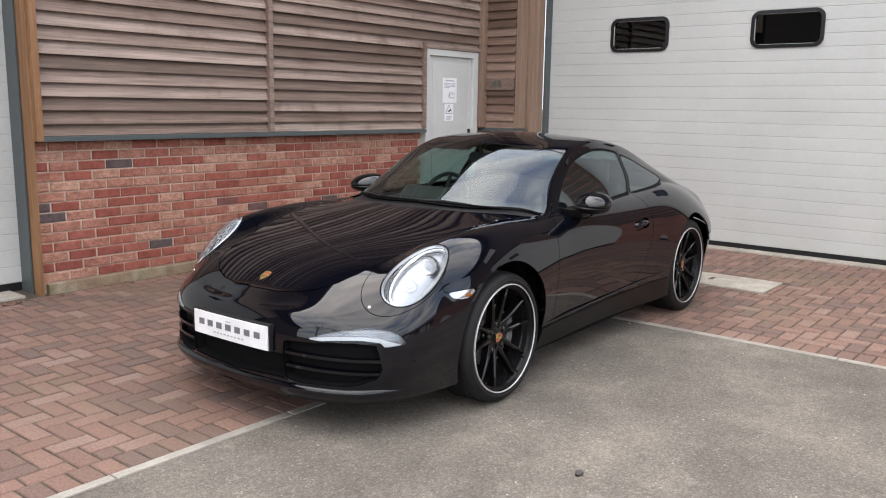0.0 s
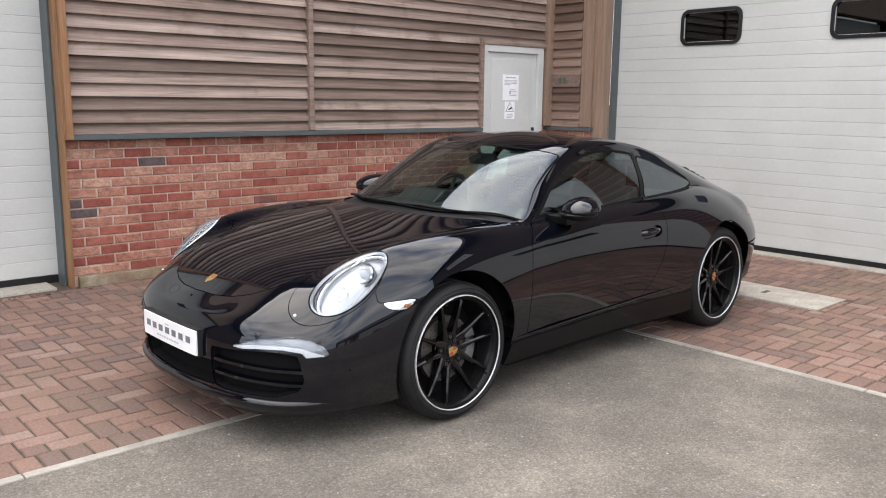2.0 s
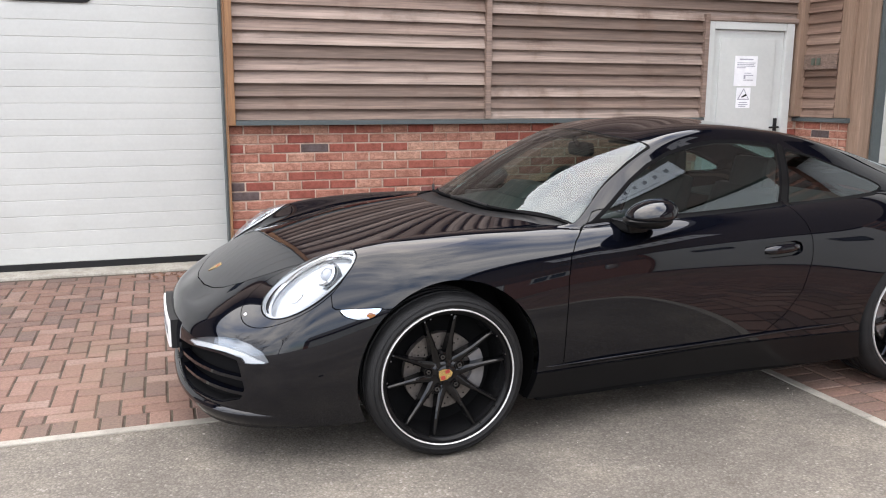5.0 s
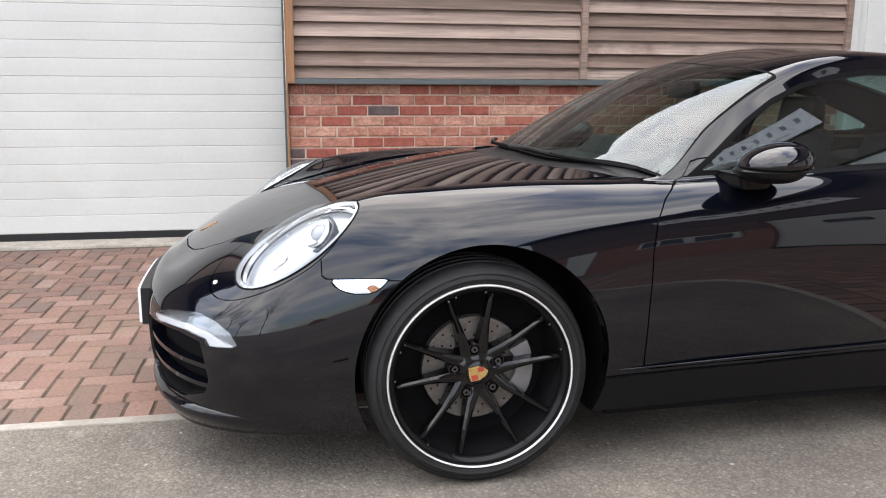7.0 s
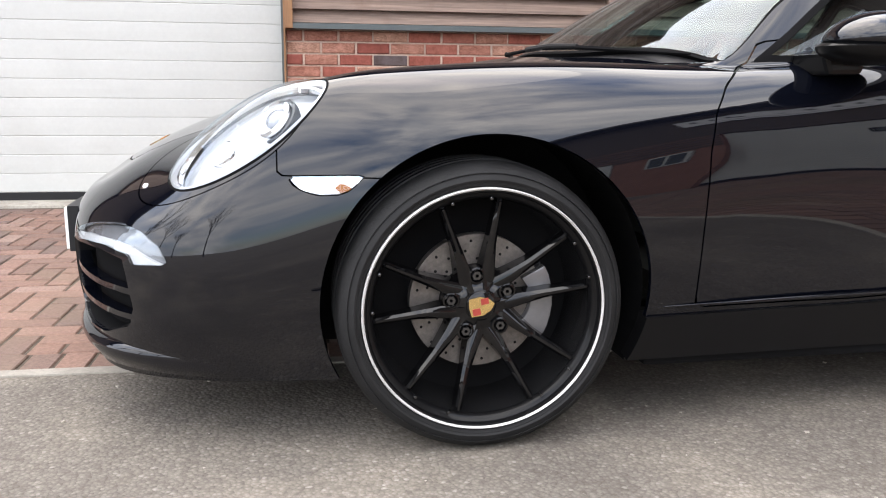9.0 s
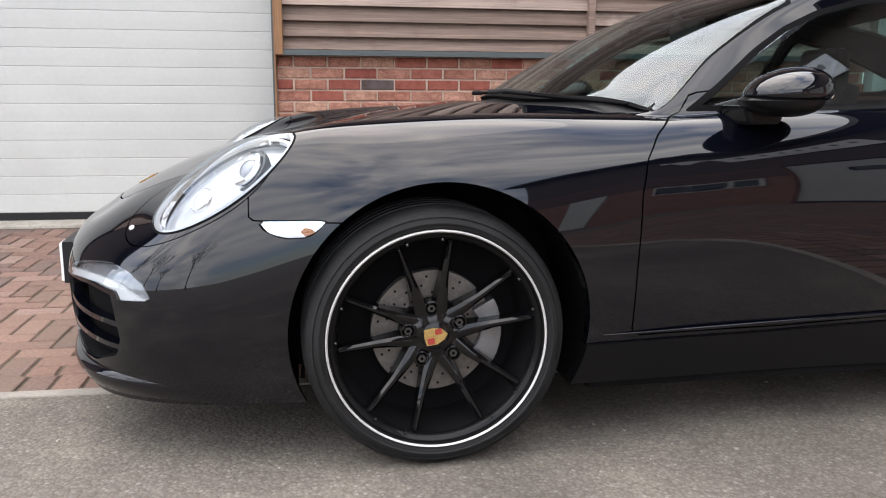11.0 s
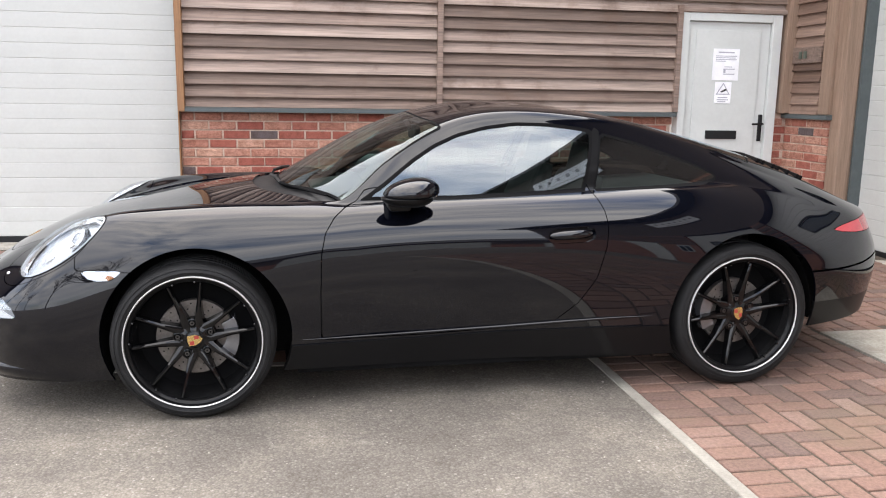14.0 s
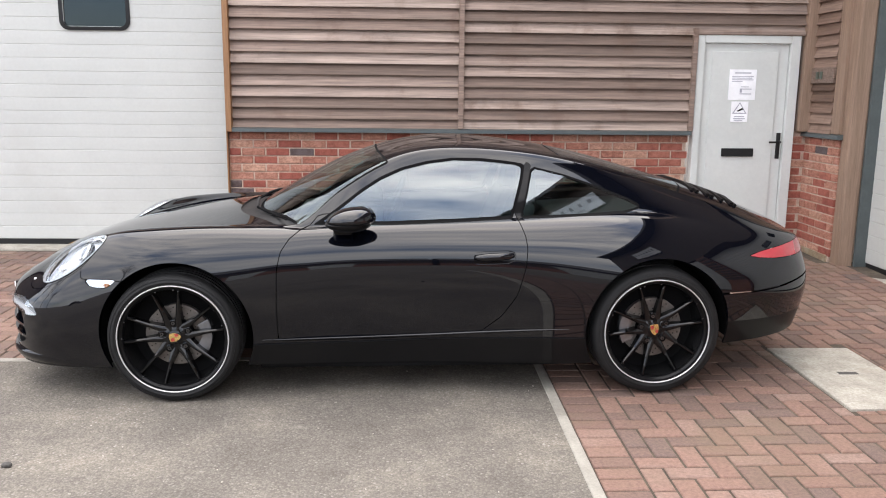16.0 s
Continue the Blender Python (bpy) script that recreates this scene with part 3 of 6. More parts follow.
def notice(name, x0, x1, z0, z1, label, rows, picture=None):
    n = tagged(part(name, box(x0, x1, 0.017, 0.0195, z0, z1), M_PAPER), label, "notice")
    for z, a, b, h in rows:
        part("print_bar", box(x0 + a * (x1 - x0), x0 + b * (x1 - x0), 0.0155, 0.0168, z, z + h), M_INK, n)
    if picture:
        picture(n)
    return n


notice("paper_notice", 4.157, 4.413, 1.503, 1.783, "white printed paper notice taped to the door", [(1.745, 0.2, 0.8, 0.012), (1.715, 0.1, 0.9, 0.007), (1.70, 0.1, 0.85, 0.007), (1.685, 0.1, 0.9, 0.007), (1.67, 0.1, 0.5, 0.007), (1.62, 0.45, 0.75, 0.007), (1.555, 0.42, 0.85, 0.008), (1.60, 0.42, 0.85, 0.008), (1.57, 0.42, 0.5, 0.03)])


def warning(n):
    part("triangle", prism([(4.205, 1.375), (4.345, 1.375), (4.275, 1.483)], 0.0157, 0.0167, "y"), M_INK, n, "dark warning triangle")
    part("triangle_field", prism([(4.222, 1.384), (4.328, 1.384), (4.275, 1.467)], 0.0147, 0.0155, "y"), M_PAPER, n)
    part("camera_sign", prism([(4.245, 1.40), (4.262, 1.395), (4.315, 1.415), (4.298, 1.43)], 0.0138, 0.0146, "y"), M_BLACK, n)


notice("warning_notice", 4.195, 4.356, 1.297, 1.489, "white notice with a dark warning triangle", [(1.345, 0.2, 0.8, 0.009), (1.325, 0.15, 0.85, 0.009), (1.31, 0.2, 0.7, 0.007)], warning)
num = tagged(new("number_sign"), "small metal characters shown as plain bars", "sign")
for y in (-0.235, -0.165):
    part("bar", box(4.896, 4.904, y - 0.022, y + 0.022, 1.70, 1.765, 0.002), M_NUMBER, num)


# ---- car: materials ----
def paint_material():
    m, n, l, b = nodes_of("black_car_paint")
    fl = noise_node(n, l, 1400.0, 2.0)
    r = ramp_node(n, [(0.3, (0.0010, 0.0013, 0.0029)), (0.75, (0.0022, 0.0028, 0.0052))])
    l.new(fl.outputs["Fac"], r.inputs["Fac"])
    l.new(r.outputs["Color"], b.inputs["Base Color"])
    b.inputs["Roughness"].default_value = 0.5
    b.inputs["Specular IOR Level"].default_value = 0.0
    b.inputs["Coat Weight"].default_value = 1.0
    b.inputs["Coat Roughness"].default_value = 0.02
    b.inputs["Coat IOR"].default_value = 1.52
    return m


M_PAINT = paint_material()
M_GLASS = glass("tinted_car_glass", (0.42, 0.55, 0.53))
M_SCREEN = glass("windscreen_glass", (0.56, 0.69, 0.65), normal_gloss=0.075, power=5.0)
M_LENS = glass("clear_lamp_lens", (0.93, 0.95, 0.96), normal_gloss=0.03, power=3.4)
M_RUBBER = plain("black_rubber_seal", (0.005, 0.005, 0.0055), 0.7, spec=0.05)
M_TYRE = surface("tyre_rubber", [(0.3, (0.010, 0.010, 0.0105)), (0.7, (0.017, 0.017, 0.0175))], 12.0, (0.5, 0.7), 0.25, 160.0, fine=0.2, spec=0.22)
M_RIM = plain("gloss_black_alloy", (0.003, 0.003, 0.0034), 0.1, 0.0, 1.0, fine=0.05, spec=0.0, bump=0)
M_RIM.node_tree.nodes["Principled BSDF"].inputs["Coat IOR"].default_value = 1.42
M_RING = plain("silver_rim_edge", (0.60, 0.59, 0.58), 0.45, 0.25)
M_DISC = surface("brake_disc_steel", [(0.3, (0.135, 0.122, 0.112)), (0.7, (0.19, 0.172, 0.158))], 30.0, (0.35, 0.5), 0.1, 200.0, metal=0.6)
M_CALIPER = plain("dark_grey_caliper", (0.17, 0.17, 0.178), 0.2, 0.4, 0.8)
M_CHROME = plain("bright_chrome", (0.82, 0.82, 0.83), 0.08, 1.0)
M_LAMP = plain("lamp_reflector", (0.44, 0.45, 0.47), 0.36, 0.5, fine=0.03, bump=0)
M_BARREL = plain("gloss_black_barrel", (0.010, 0.010, 0.0105), 0.14, 0.0, 1.0)
M_DOME = plain("projector_lens", (0.20, 0.21, 0.23), 0.06, 0.3, 1.0)
M_LAMP_DARK = plain("lamp_housing_dark", (0.022, 0.023, 0.026), 0.3, 0.2)
M_LED = plain("white_lamp_insert", (0.52, 0.53, 0.55), 0.3, fine=0.03, bump=0)
M_RED = plain("red_lamp_lens", (0.40, 0.022, 0.034), 0.15, 0.0, 0.5)
M_AMBER = plain("amber_lamp_insert", (0.26, 0.085, 0.012), 0.2)
M_GOLD = plain("gold_badge", (0.72, 0.50, 0.20), 0.25, 0.9)
M_BADGE_RED = plain("badge_red", (0.30, 0.04, 0.03), 0.3)
M_PLATE = plain("white_plate", (0.82, 0.82, 0.83), 0.3, fine=0.03)
M_PRINT = plain("grey_black_plate_print", (0.16, 0.16, 0.175), 0.5)
M_PRINT_GREY = plain("grey_plate_print", (0.45, 0.46, 0.48), 0.5)
M_CABIN = plain("black_leather", (0.022, 0.022, 0.023), 0.5)
M_CABIN_GREY = plain("dark_grey_trim", (0.05, 0.05, 0.052), 0.55)
M_UNDER = plain("underbody_black", (0.008, 0.008, 0.0085), 0.9, spec=0.05)
M_SILL = plain("satin_black_paint", (0.004, 0.004, 0.0045), 0.4, 0.0, 0.2, spec=0.1)

# ---- car: body surface ----
# Lines that run the length of the body, from the nose's centre round the flank to the tail's centre: (back, out, up) in metres from the front axle.
LINES = [
    # middle of bonnet, screen, roof and lid
    [(-0.922, 0, 0.572), (-0.898, 0, 0.588), (-0.845, 0, 0.624), (-0.684, 0, 0.705), (-0.42, 0, 0.783), (-0.12, 0, 0.845), (0.13, 0, 0.886), (0.34, 0, 0.915), (0.76, 0, 1.152),
     (1.16, 0, 1.286), (1.6, 0, 1.301), (2.1, 0, 1.227), (2.6, 0, 1.095), (3, 0, 0.972), (3.302, 0, 0.855), (3.428, 0, 0.795), (3.476, 0, 0.765)],
    # bonnet at a third of the width, roof
    [(-0.946, 0, 0.556), (-0.928, 0.16, 0.56), (-0.862, 0.3, 0.59), (-0.694, 0.36, 0.69), (-0.42, 0.39, 0.774), (-0.12, 0.41, 0.839), (0.15, 0.42, 0.878), (0.4, 0.42, 0.908), (0.8, 0.385, 1.13),
     (1.18, 0.35, 1.264), (1.62, 0.34, 1.28), (2.1, 0.33, 1.211), (2.6, 0.36, 1.077), (3, 0.38, 0.941), (3.262, 0.36, 0.832), (3.408, 0.28, 0.776), (3.486, 0, 0.735)],
    # bonnet edge, screen pillar, roof rail
    [(-0.967, 0, 0.532), (-0.944, 0.265, 0.538), (-0.855, 0.46, 0.578), (-0.694, 0.53, 0.662), (-0.435, 0.56, 0.768), (-0.13, 0.59, 0.838), (0.2, 0.615, 0.866), (0.592, 0.686, 0.881), (0.895, 0.6, 1.094),
     (1.2, 0.555, 1.236), (1.65, 0.535, 1.249), (2.1, 0.505, 1.179), (2.55, 0.51, 1.033), (2.95, 0.548, 0.896), (3.198, 0.558, 0.81), (3.378, 0.437, 0.748), (3.502, 0, 0.7)],
    # wing crest and waist line
    [(-0.982, 0, 0.5), (-0.96, 0.305, 0.502), (-0.858, 0.565, 0.524), (-0.686, 0.668, 0.608), (-0.445, 0.703, 0.788), (-0.15, 0.712, 0.86), (0.2, 0.717, 0.876), (0.6, 0.722, 0.872), (0.95, 0.722, 0.89),
     (1.35, 0.72, 0.904), (1.8, 0.695, 0.924), (2.2, 0.65, 0.95), (2.6, 0.645, 0.923), (2.92, 0.665, 0.84), (3.168, 0.639, 0.77), (3.378, 0.475, 0.696), (3.522, 0, 0.648)],
    # shoulder
    [(-0.99, 0, 0.445), (-0.967, 0.335, 0.445), (-0.856, 0.614, 0.46), (-0.676, 0.78, 0.505), (-0.43, 0.806, 0.676), (-0.15, 0.832, 0.778), (0.2, 0.836, 0.798), (0.6, 0.827, 0.797), (0.95, 0.825, 0.808),
     (1.35, 0.827, 0.814), (1.8, 0.829, 0.826), (2.2, 0.826, 0.844), (2.6, 0.812, 0.803), (2.92, 0.77, 0.735), (3.178, 0.684, 0.69), (3.388, 0.505, 0.632), (3.527, 0, 0.592)],
    # widest line over the wheels
    [(-0.99, 0, 0.37), (-0.967, 0.345, 0.37), (-0.856, 0.626, 0.375), (-0.672, 0.798, 0.402), (-0.43, 0.852, 0.52), (-0.15, 0.89, 0.63), (0.2, 0.892, 0.64), (0.6, 0.866, 0.64), (0.95, 0.859, 0.64),
     (1.35, 0.861, 0.63), (1.8, 0.876, 0.62), (2.2, 0.905, 0.63), (2.6, 0.9, 0.64), (2.92, 0.845, 0.6), (3.178, 0.729, 0.57), (3.398, 0.525, 0.522), (3.522, 0, 0.5)],
    # lower flank
    [(-0.98, 0, 0.27), (-0.957, 0.345, 0.27), (-0.85, 0.624, 0.27), (-0.67, 0.786, 0.28), (-0.43, 0.845, 0.33), (-0.15, 0.88, 0.38), (0.2, 0.88, 0.38), (0.6, 0.847, 0.38), (0.95, 0.836, 0.38),
     (1.35, 0.838, 0.382), (1.8, 0.856, 0.385), (2.2, 0.89, 0.39), (2.6, 0.888, 0.42), (2.92, 0.835, 0.44), (3.168, 0.729, 0.44), (3.383, 0.525, 0.42), (3.497, 0, 0.42)],
    # bottom edge
    [(-0.95, 0, 0.16), (-0.928, 0.335, 0.16), (-0.832, 0.612, 0.16), (-0.654, 0.75, 0.165), (-0.43, 0.805, 0.168), (-0.15, 0.82, 0.17), (0.2, 0.82, 0.18), (0.6, 0.818, 0.185), (0.95, 0.806, 0.185),
     (1.35, 0.808, 0.185), (1.8, 0.83, 0.18), (2.2, 0.85, 0.19), (2.6, 0.85, 0.25), (2.91, 0.805, 0.275), (3.153, 0.709, 0.285), (3.348, 0.515, 0.29), (3.452, 0, 0.29)],
]


def cubic(knots, values, at):
    """A natural cubic spline through rows of values."""
    k, v = np.asarray(knots, float), np.asarray(values, float)
    n = len(k)
    h = np.diff(k)
    a, rhs = np.zeros((n, n)), np.zeros_like(v)
    a[0, 0] = a[-1, -1] = 1
    for i in range(1, n - 1):
        a[i, i - 1], a[i, i], a[i, i + 1] = h[i - 1], 2 * (h[i - 1] + h[i]), h[i]
        rhs[i] = 6 * ((v[i + 1] - v[i]) / h[i] - (v[i] - v[i - 1]) / h[i - 1])
    m = np.linalg.solve(a, rhs)
    i = np.clip(np.searchsorted(k, at, side="right") - 1, 0, n - 2)
    d, e, w = (at - k[i])[:, None], (k[i + 1] - at)[:, None], h[i][:, None]
    return (m[i] * e ** 3 + m[i + 1] * d ** 3) / (6 * w) + (v[i] / w - m[i] * w / 6) * e + (v[i + 1] / w - m[i + 1] * w / 6) * d


FLIP = np.array([1.0, -1.0, 1.0])


CREASE = 7  # the foot of the windscreen, where bonnet and screen meet at an angle
ROW_AT = [0, 1, 1.86, 2, 2.13, 2.5, 2.87, 3, 3.13, 4, 5, 6, 7]
PER_STATION, PER_LINE = 14, 10
STATION_AT = np.linspace(0, 16, 16 * PER_STATION + 1)
LINE_AT = np.concatenate([np.linspace(p, q, PER_LINE, endpoint=False) for p, q in zip(ROW_AT, ROW_AT[1:])] + [[7.0]])


def sections(rows, marks, at):
    """Runs a spline across the lines, at each column; the middle plane mirrors it."""
    out = np.zeros((rows.shape[1], len(at), 3))
    for i in range(rows.shape[1]):
        sec = rows[:, i]
        ext = np.concatenate([sec[2:0:-1] * FLIP, sec])
        gap = np.maximum(np.linalg.norm(np.diff(ext, axis=0), axis=1), 0.002)
        kk = np.concatenate([[0], np.cumsum(gap)])
        kk -= kk[2]
        out[i] = cubic(kk, ext, np.interp(at, marks, kk[2:]))
    return out


def body_grid():
    """The half body as a grid: columns along the length, rows from the middle down to the sill. Each point holds place, station, line and normal."""
    lines = np.array(LINES, float)
    ns = lines.shape[1]
    mean = np.linalg.norm(np.diff(lines, axis=1), axis=2).mean(axis=0)
    knots = np.concatenate([[0], np.cumsum(mean)])
    st = STATION_AT
    at = np.interp(st, np.arange(ns), knots)
    rows = []
    for k, row in enumerate(lines):
        ext = np.concatenate([row[3:0:-1] * FLIP, row, row[-2:-5:-1] * FLIP])
        kx = np.concatenate([-knots[3:0:-1], knots, 2 * knots[-1] - knots[-2:-5:-1]])
        if k > 2:
            rows.append(cubic(kx, ext, at))
        else:
            c = CREASE + 3
            fore, aft = cubic(kx[:c + 1], ext[:c + 1], at), cubic(kx[c:], ext[c:], at)
            rows.append(np.where((st <= CREASE)[:, None], fore, aft))
    rows = np.array(rows)
    # the glasshouse: screen and side glass run nearly straight into a tight pillar
    free = sections(rows, np.arange(8), np.array([1.86, 2.13, 2.5, 2.87, 3.13]))
    house = np.interp(st, [6.4, 7.2, 11.6, 12.8], [0, 1, 1, 0])[:, None]
    along = rows[3] - rows[2]
    mid = rows[2] + 0.5 * along + np.array([0, 0.007, 0.004])
    above = rows[1] + 0.86 * (rows[2] - rows[1]) + np.array([-0.002, 0.0, 0.0065])
    below = rows[2] + 0.13 * along + np.array([0, 0.004, 0.002])
    foot = rows[2] + 0.87 * along + np.array([0, 0.003, 0.001])
    hip = rows[3] + 0.13 * (rows[4] - rows[3]) + np.array([0, 0.003, 0.004])
    a, b, m, f, h = (house * w + (1 - house) * free[:, k] for k, w in enumerate((above, below, mid, foot, hip)))
    rows = np.array([rows[0], rows[1], a, rows[2], b, m, f, rows[3], h, *rows[4:]])
    out = sections(rows, np.array(ROW_AT), LINE_AT)
    out[:, 0, 1] = 0
    out[0, :, 1] = out[-1, :, 1] = 0
    du, dv = np.gradient(out, axis=0), np.gradient(out, axis=1)
    du[0] = (out[1] - out[1] * FLIP) / 2
    du[-1] = (out[-2] * FLIP - out[-2]) / 2
    c = CREASE * PER_STATION
    du[c] = out[c + 1] - out[c]
    dv[:, 0] = (out[:, 1] - out[:, 1] * FLIP) / 2
    nor = np.cross(du, dv)
    nor /= np.maximum(np.linalg.norm(nor, axis=2, keepdims=True), 1e-9)
    if nor[len(st) // 2, len(LINE_AT) // 2, 1] < 0:
        nor = -nor
    nor[0, 0] = nor[0, 2]
    nor[-1, 0] = nor[-1, 2]
    uv = np.stack(np.meshgrid(st, LINE_AT, indexing="ij"), axis=2)
    verts = np.concatenate([out, uv, nor], axis=2).reshape(-1, 8)
    w = len(LINE_AT)
    faces = [(i * w + j, (i + 1) * w + j, (i + 1) * w + j + 1, i * w + j + 1) for i in range(len(st) - 1) for j in range(w - 1)]
    return verts, faces


def split(sheet, f, gap=0.0):
    """Cuts a sheet along f = 0: the piece where f < -gap and the piece where f > gap."""
    verts, faces = sheet
    value = f(verts)

    def side(sign, level):
        g = sign * value - level
        vs, cache, kept = list(verts), {}, []
        keep = g >= 0
        for face in faces:
            flags = [keep[i] for i in face]
            if all(flags):
                kept.append(face)
            elif any(flags):
                poly = []
                for a, b in zip(face, face[1:] + face[:1]):
                    if keep[a]:
                        poly.append(a)
                    if keep[a] != keep[b]:
                        key = (a, b) if a < b else (b, a)
                        if key not in cache:
                            p, q = key
                            t = g[p] / (g[p] - g[q])
                            cache[key] = len(vs)
                            vs.append(verts[p] * (1 - t) + verts[q] * t)
                        poly.append(cache[key])
                poly = [p for i, p in enumerate(poly) if p != poly[i - 1]]
                if len(poly) > 2:
                    kept.append(tuple(poly))
        return tidy(np.array(vs), kept)

    return side(-1, gap), side(1, gap)


def tidy(vs, faces):
    used = sorted({i for f in faces for i in f})
    index = {u: k for k, u in enumerate(used)}
    return (vs[used] if used else np.zeros((0, 8))), [tuple(index[i] for i in f) for f in faces]


def smooth_loop(points, n=10):
    """A closed, rounded line through the points."""
    p = np.array(points, float)
    ext = np.concatenate([p[-3:], p, p[:4]])
    k = np.concatenate([[0], np.cumsum(np.sqrt(np.linalg.norm(np.diff(ext, axis=0), axis=1)))])
    at = np.concatenate([np.linspace(k[i], k[i + 1], n, endpoint=False) for i in range(3, 3 + len(p))])
    return cubic(k, ext, at)


def outline(points, a, b, where=None, rounding=0):
    """Signed distance to a closed line in the plane of columns a and b, negative inside."""
    loop = smooth_loop(points, rounding) if rounding else np.array(points, float)

    def f(v):
        p = v[:, (a, b)]
        best, inside = np.full(len(p), 1e9), np.zeros(len(p), bool)
        for s, e in zip(loop, np.roll(loop, -1, axis=0)):
            d = e - s
            t = np.clip(((p - s) @ d) / max(d @ d, 1e-12), 0, 1)
            best = np.minimum(best, np.linalg.norm(p - s - t[:, None] * d, axis=1))
            cross = (s[1] > p[:, 1]) != (e[1] > p[:, 1])
            dy = e[1] - s[1] if abs(e[1] - s[1]) > 1e-12 else 1e-12
            inside ^= cross & (p[:, 0] < s[0] + (p[:, 1] - s[1]) / dy * d[0])
        r = np.where(inside, -best, best)
        return r if where is None else np.where(where(v), r, np.abs(r) + 0.02)
    return f


def mirrored(sheet):
    v, f = sheet
    v = v.copy()
    v[:, 1] *= -1
    v[:, 6] *= -1
    return v, [face[::-1] for face in f]


def both(sheet):
    """The sheet and its mirror image, welded on the middle plane."""
    v, f = sheet
    n, index, extra = len(v), {}, []
    for i in range(n):
        if abs(v[i, 1]) < 1e-6:
            index[i] = i
        else:
            index[i] = n + len(extra)
            extra.append(v[i] * np.array([1, -1, 1, 1, 1, 1, -1, 1]))
    vs = np.concatenate([v, np.array(extra)]) if extra else v
    return vs, list(f) + [tuple(index[i] for i in face[::-1]) for face in f]


def pressed(name, sheet, material, parent, label="", fold=0.012, push=0.0):
    """A sheet as a panel: its free edges are folded inwards, and it keeps the body's own normals. The near flank lies at negative y."""
    v, faces = sheet
    if not faces:
        return None
    place, nor = v[:, :3] + v[:, 5:8] * push, v[:, 5:8]
    count = {}
    for f in faces:
        for a, b in zip(f, f[1:] + f[:1]):
            count[(a, b)] = count.get((a, b), 0) + 1
    rim = [(a, b) for (a, b) in count if (b, a) not in count and not (abs(place[a][1]) < 1e-6 and abs(place[b][1]) < 1e-6)]
    inner, vs = {}, [tuple(p) for p in place]
    for e in rim:
        for i in e:
            if i not in inner:
                inner[i] = len(vs)
                vs.append(tuple(place[i] - nor[i] * fold))
    folds = [(b, a, inner[a], inner[b]) for a, b in rim]
    vs = [(x, -y, z) for x, y, z in vs]
    all_faces = [f[::-1] for f in faces] + [f[::-1] for f in folds]
    me = bpy.data.meshes.new(name)
    me.from_pydata(vs, [], all_faces)
    me.materials.append(material)
    me.shade_smooth()
    first = sum(len(f) for f in faces)
    normals = []
    flat = [tuple(p.normal) for p in me.polygons]
    for k, p in enumerate(me.polygons):
        for i in p.vertices:
            normals.append((nor[i][0], -nor[i][1], nor[i][2]) if k < len(faces) else flat[k])
    me.normals_split_custom_set(normals)
    ob = new(name, me)
    ob.parent = parent
    if label:
        ob["label"] = label
    return ob


car = tagged(new("car"), "glossy black two-door sports coupe with black wheels", "car")
FRONT, REAR, R_FRONT, R_REAR = (0.005, 0.330), (2.458, 0.345), 0.332, 0.340
ARCH = 0.378

sheet = body_grid()
SKIN = sheet[0].reshape(len(STATION_AT), len(LINE_AT), 8)


def spot(station, line, lift=0.0):
    """A place on the skin, with the near flank at negative y."""
    i, j = int(round(station * PER_STATION)), int(np.argmin(np.abs(LINE_AT - line)))
    p = SKIN[min(i, SKIN.shape[0] - 1), min(j, SKIN.shape[1] - 1)]
    q = p[:3] + p[5:8] * lift
    return Vector((q[0], -q[1], q[2]))


flank = lambda v: v[:, 1] > 0.45
# wheel openings
for cx, cz in ((FRONT[0] + 0.015, FRONT[1] + 0.012), (REAR[0], REAR[1] + 0.012)):
    def opening(v, cx=cx, cz=cz):
        d = np.hypot(v[:, 0] - cx, v[:, 2] - cz) - ARCH
        return np.where(v[:, 1] > 0.6, d, np.abs(d) + 0.02)
    _, sheet = split(sheet, opening)
# side windows with a rubber seal round each
DOOR_GLASS = [(0.69, 0.882), (0.80, 0.955), (0.93, 1.053), (1.03, 1.116), (1.14, 1.164), (1.27, 1.197), (1.41, 1.215), (1.56, 1.213), (1.70, 1.198), (1.792, 1.183), (1.775, 1.10), (1.742, 1.00), (1.715, 0.912), (1.40, 0.897), (1.10, 0.886)]
REAR_GLASS = [(1.824, 1.172), (2.00, 1.130), (2.18, 1.070), (2.33, 1.014), (2.405, 0.978), (2.395, 0.954), (2.32, 0.938), (2.12, 0.928), (1.92, 0.919), (1.753, 0.913), (1.778, 1.00), (1.803, 1.09)]
glass_door, sheet = split(sheet, outline(DOOR_GLASS, 0, 2, flank), 0.0)
glass_rear, sheet = split(sheet, outline(REAR_GLASS, 0, 2, flank), 0.0)
inner = lambda pts, d, : (lambda v, f=outline(pts, 0, 2, flank): f(v) + d)
glass_door, seal_door = split(glass_door, inner(DOOR_GLASS, 0.016))
glass_rear, seal_rear = split(glass_rear, inner(REAR_GLASS, 0.010))
# the side panes are bent evenly, with no ripple of the body's lines
def even(sheet, a0, ax, az, b0, bx, bz):
    v, f = sheet
    v = v.copy()
    dx, dz = v[:, 0] - 1.35, v[:, 2] - 1.05
    nx, nz = a0 + ax * dx + az * dz, b0 + bx * dx + bz * dz
    v[:, 5], v[:, 6], v[:, 7] = nx, np.sqrt(np.maximum(1 - nx * nx - nz * nz, 0.05)), nz
    return v, f
glass_door = even(glass_door, 0.034, 0.104, -0.070, 0.412, 0.003, 0.728)
glass_rear = even(glass_rear, 0.063, 0.084, -0.001, 0.411, 0.072, 0.592)
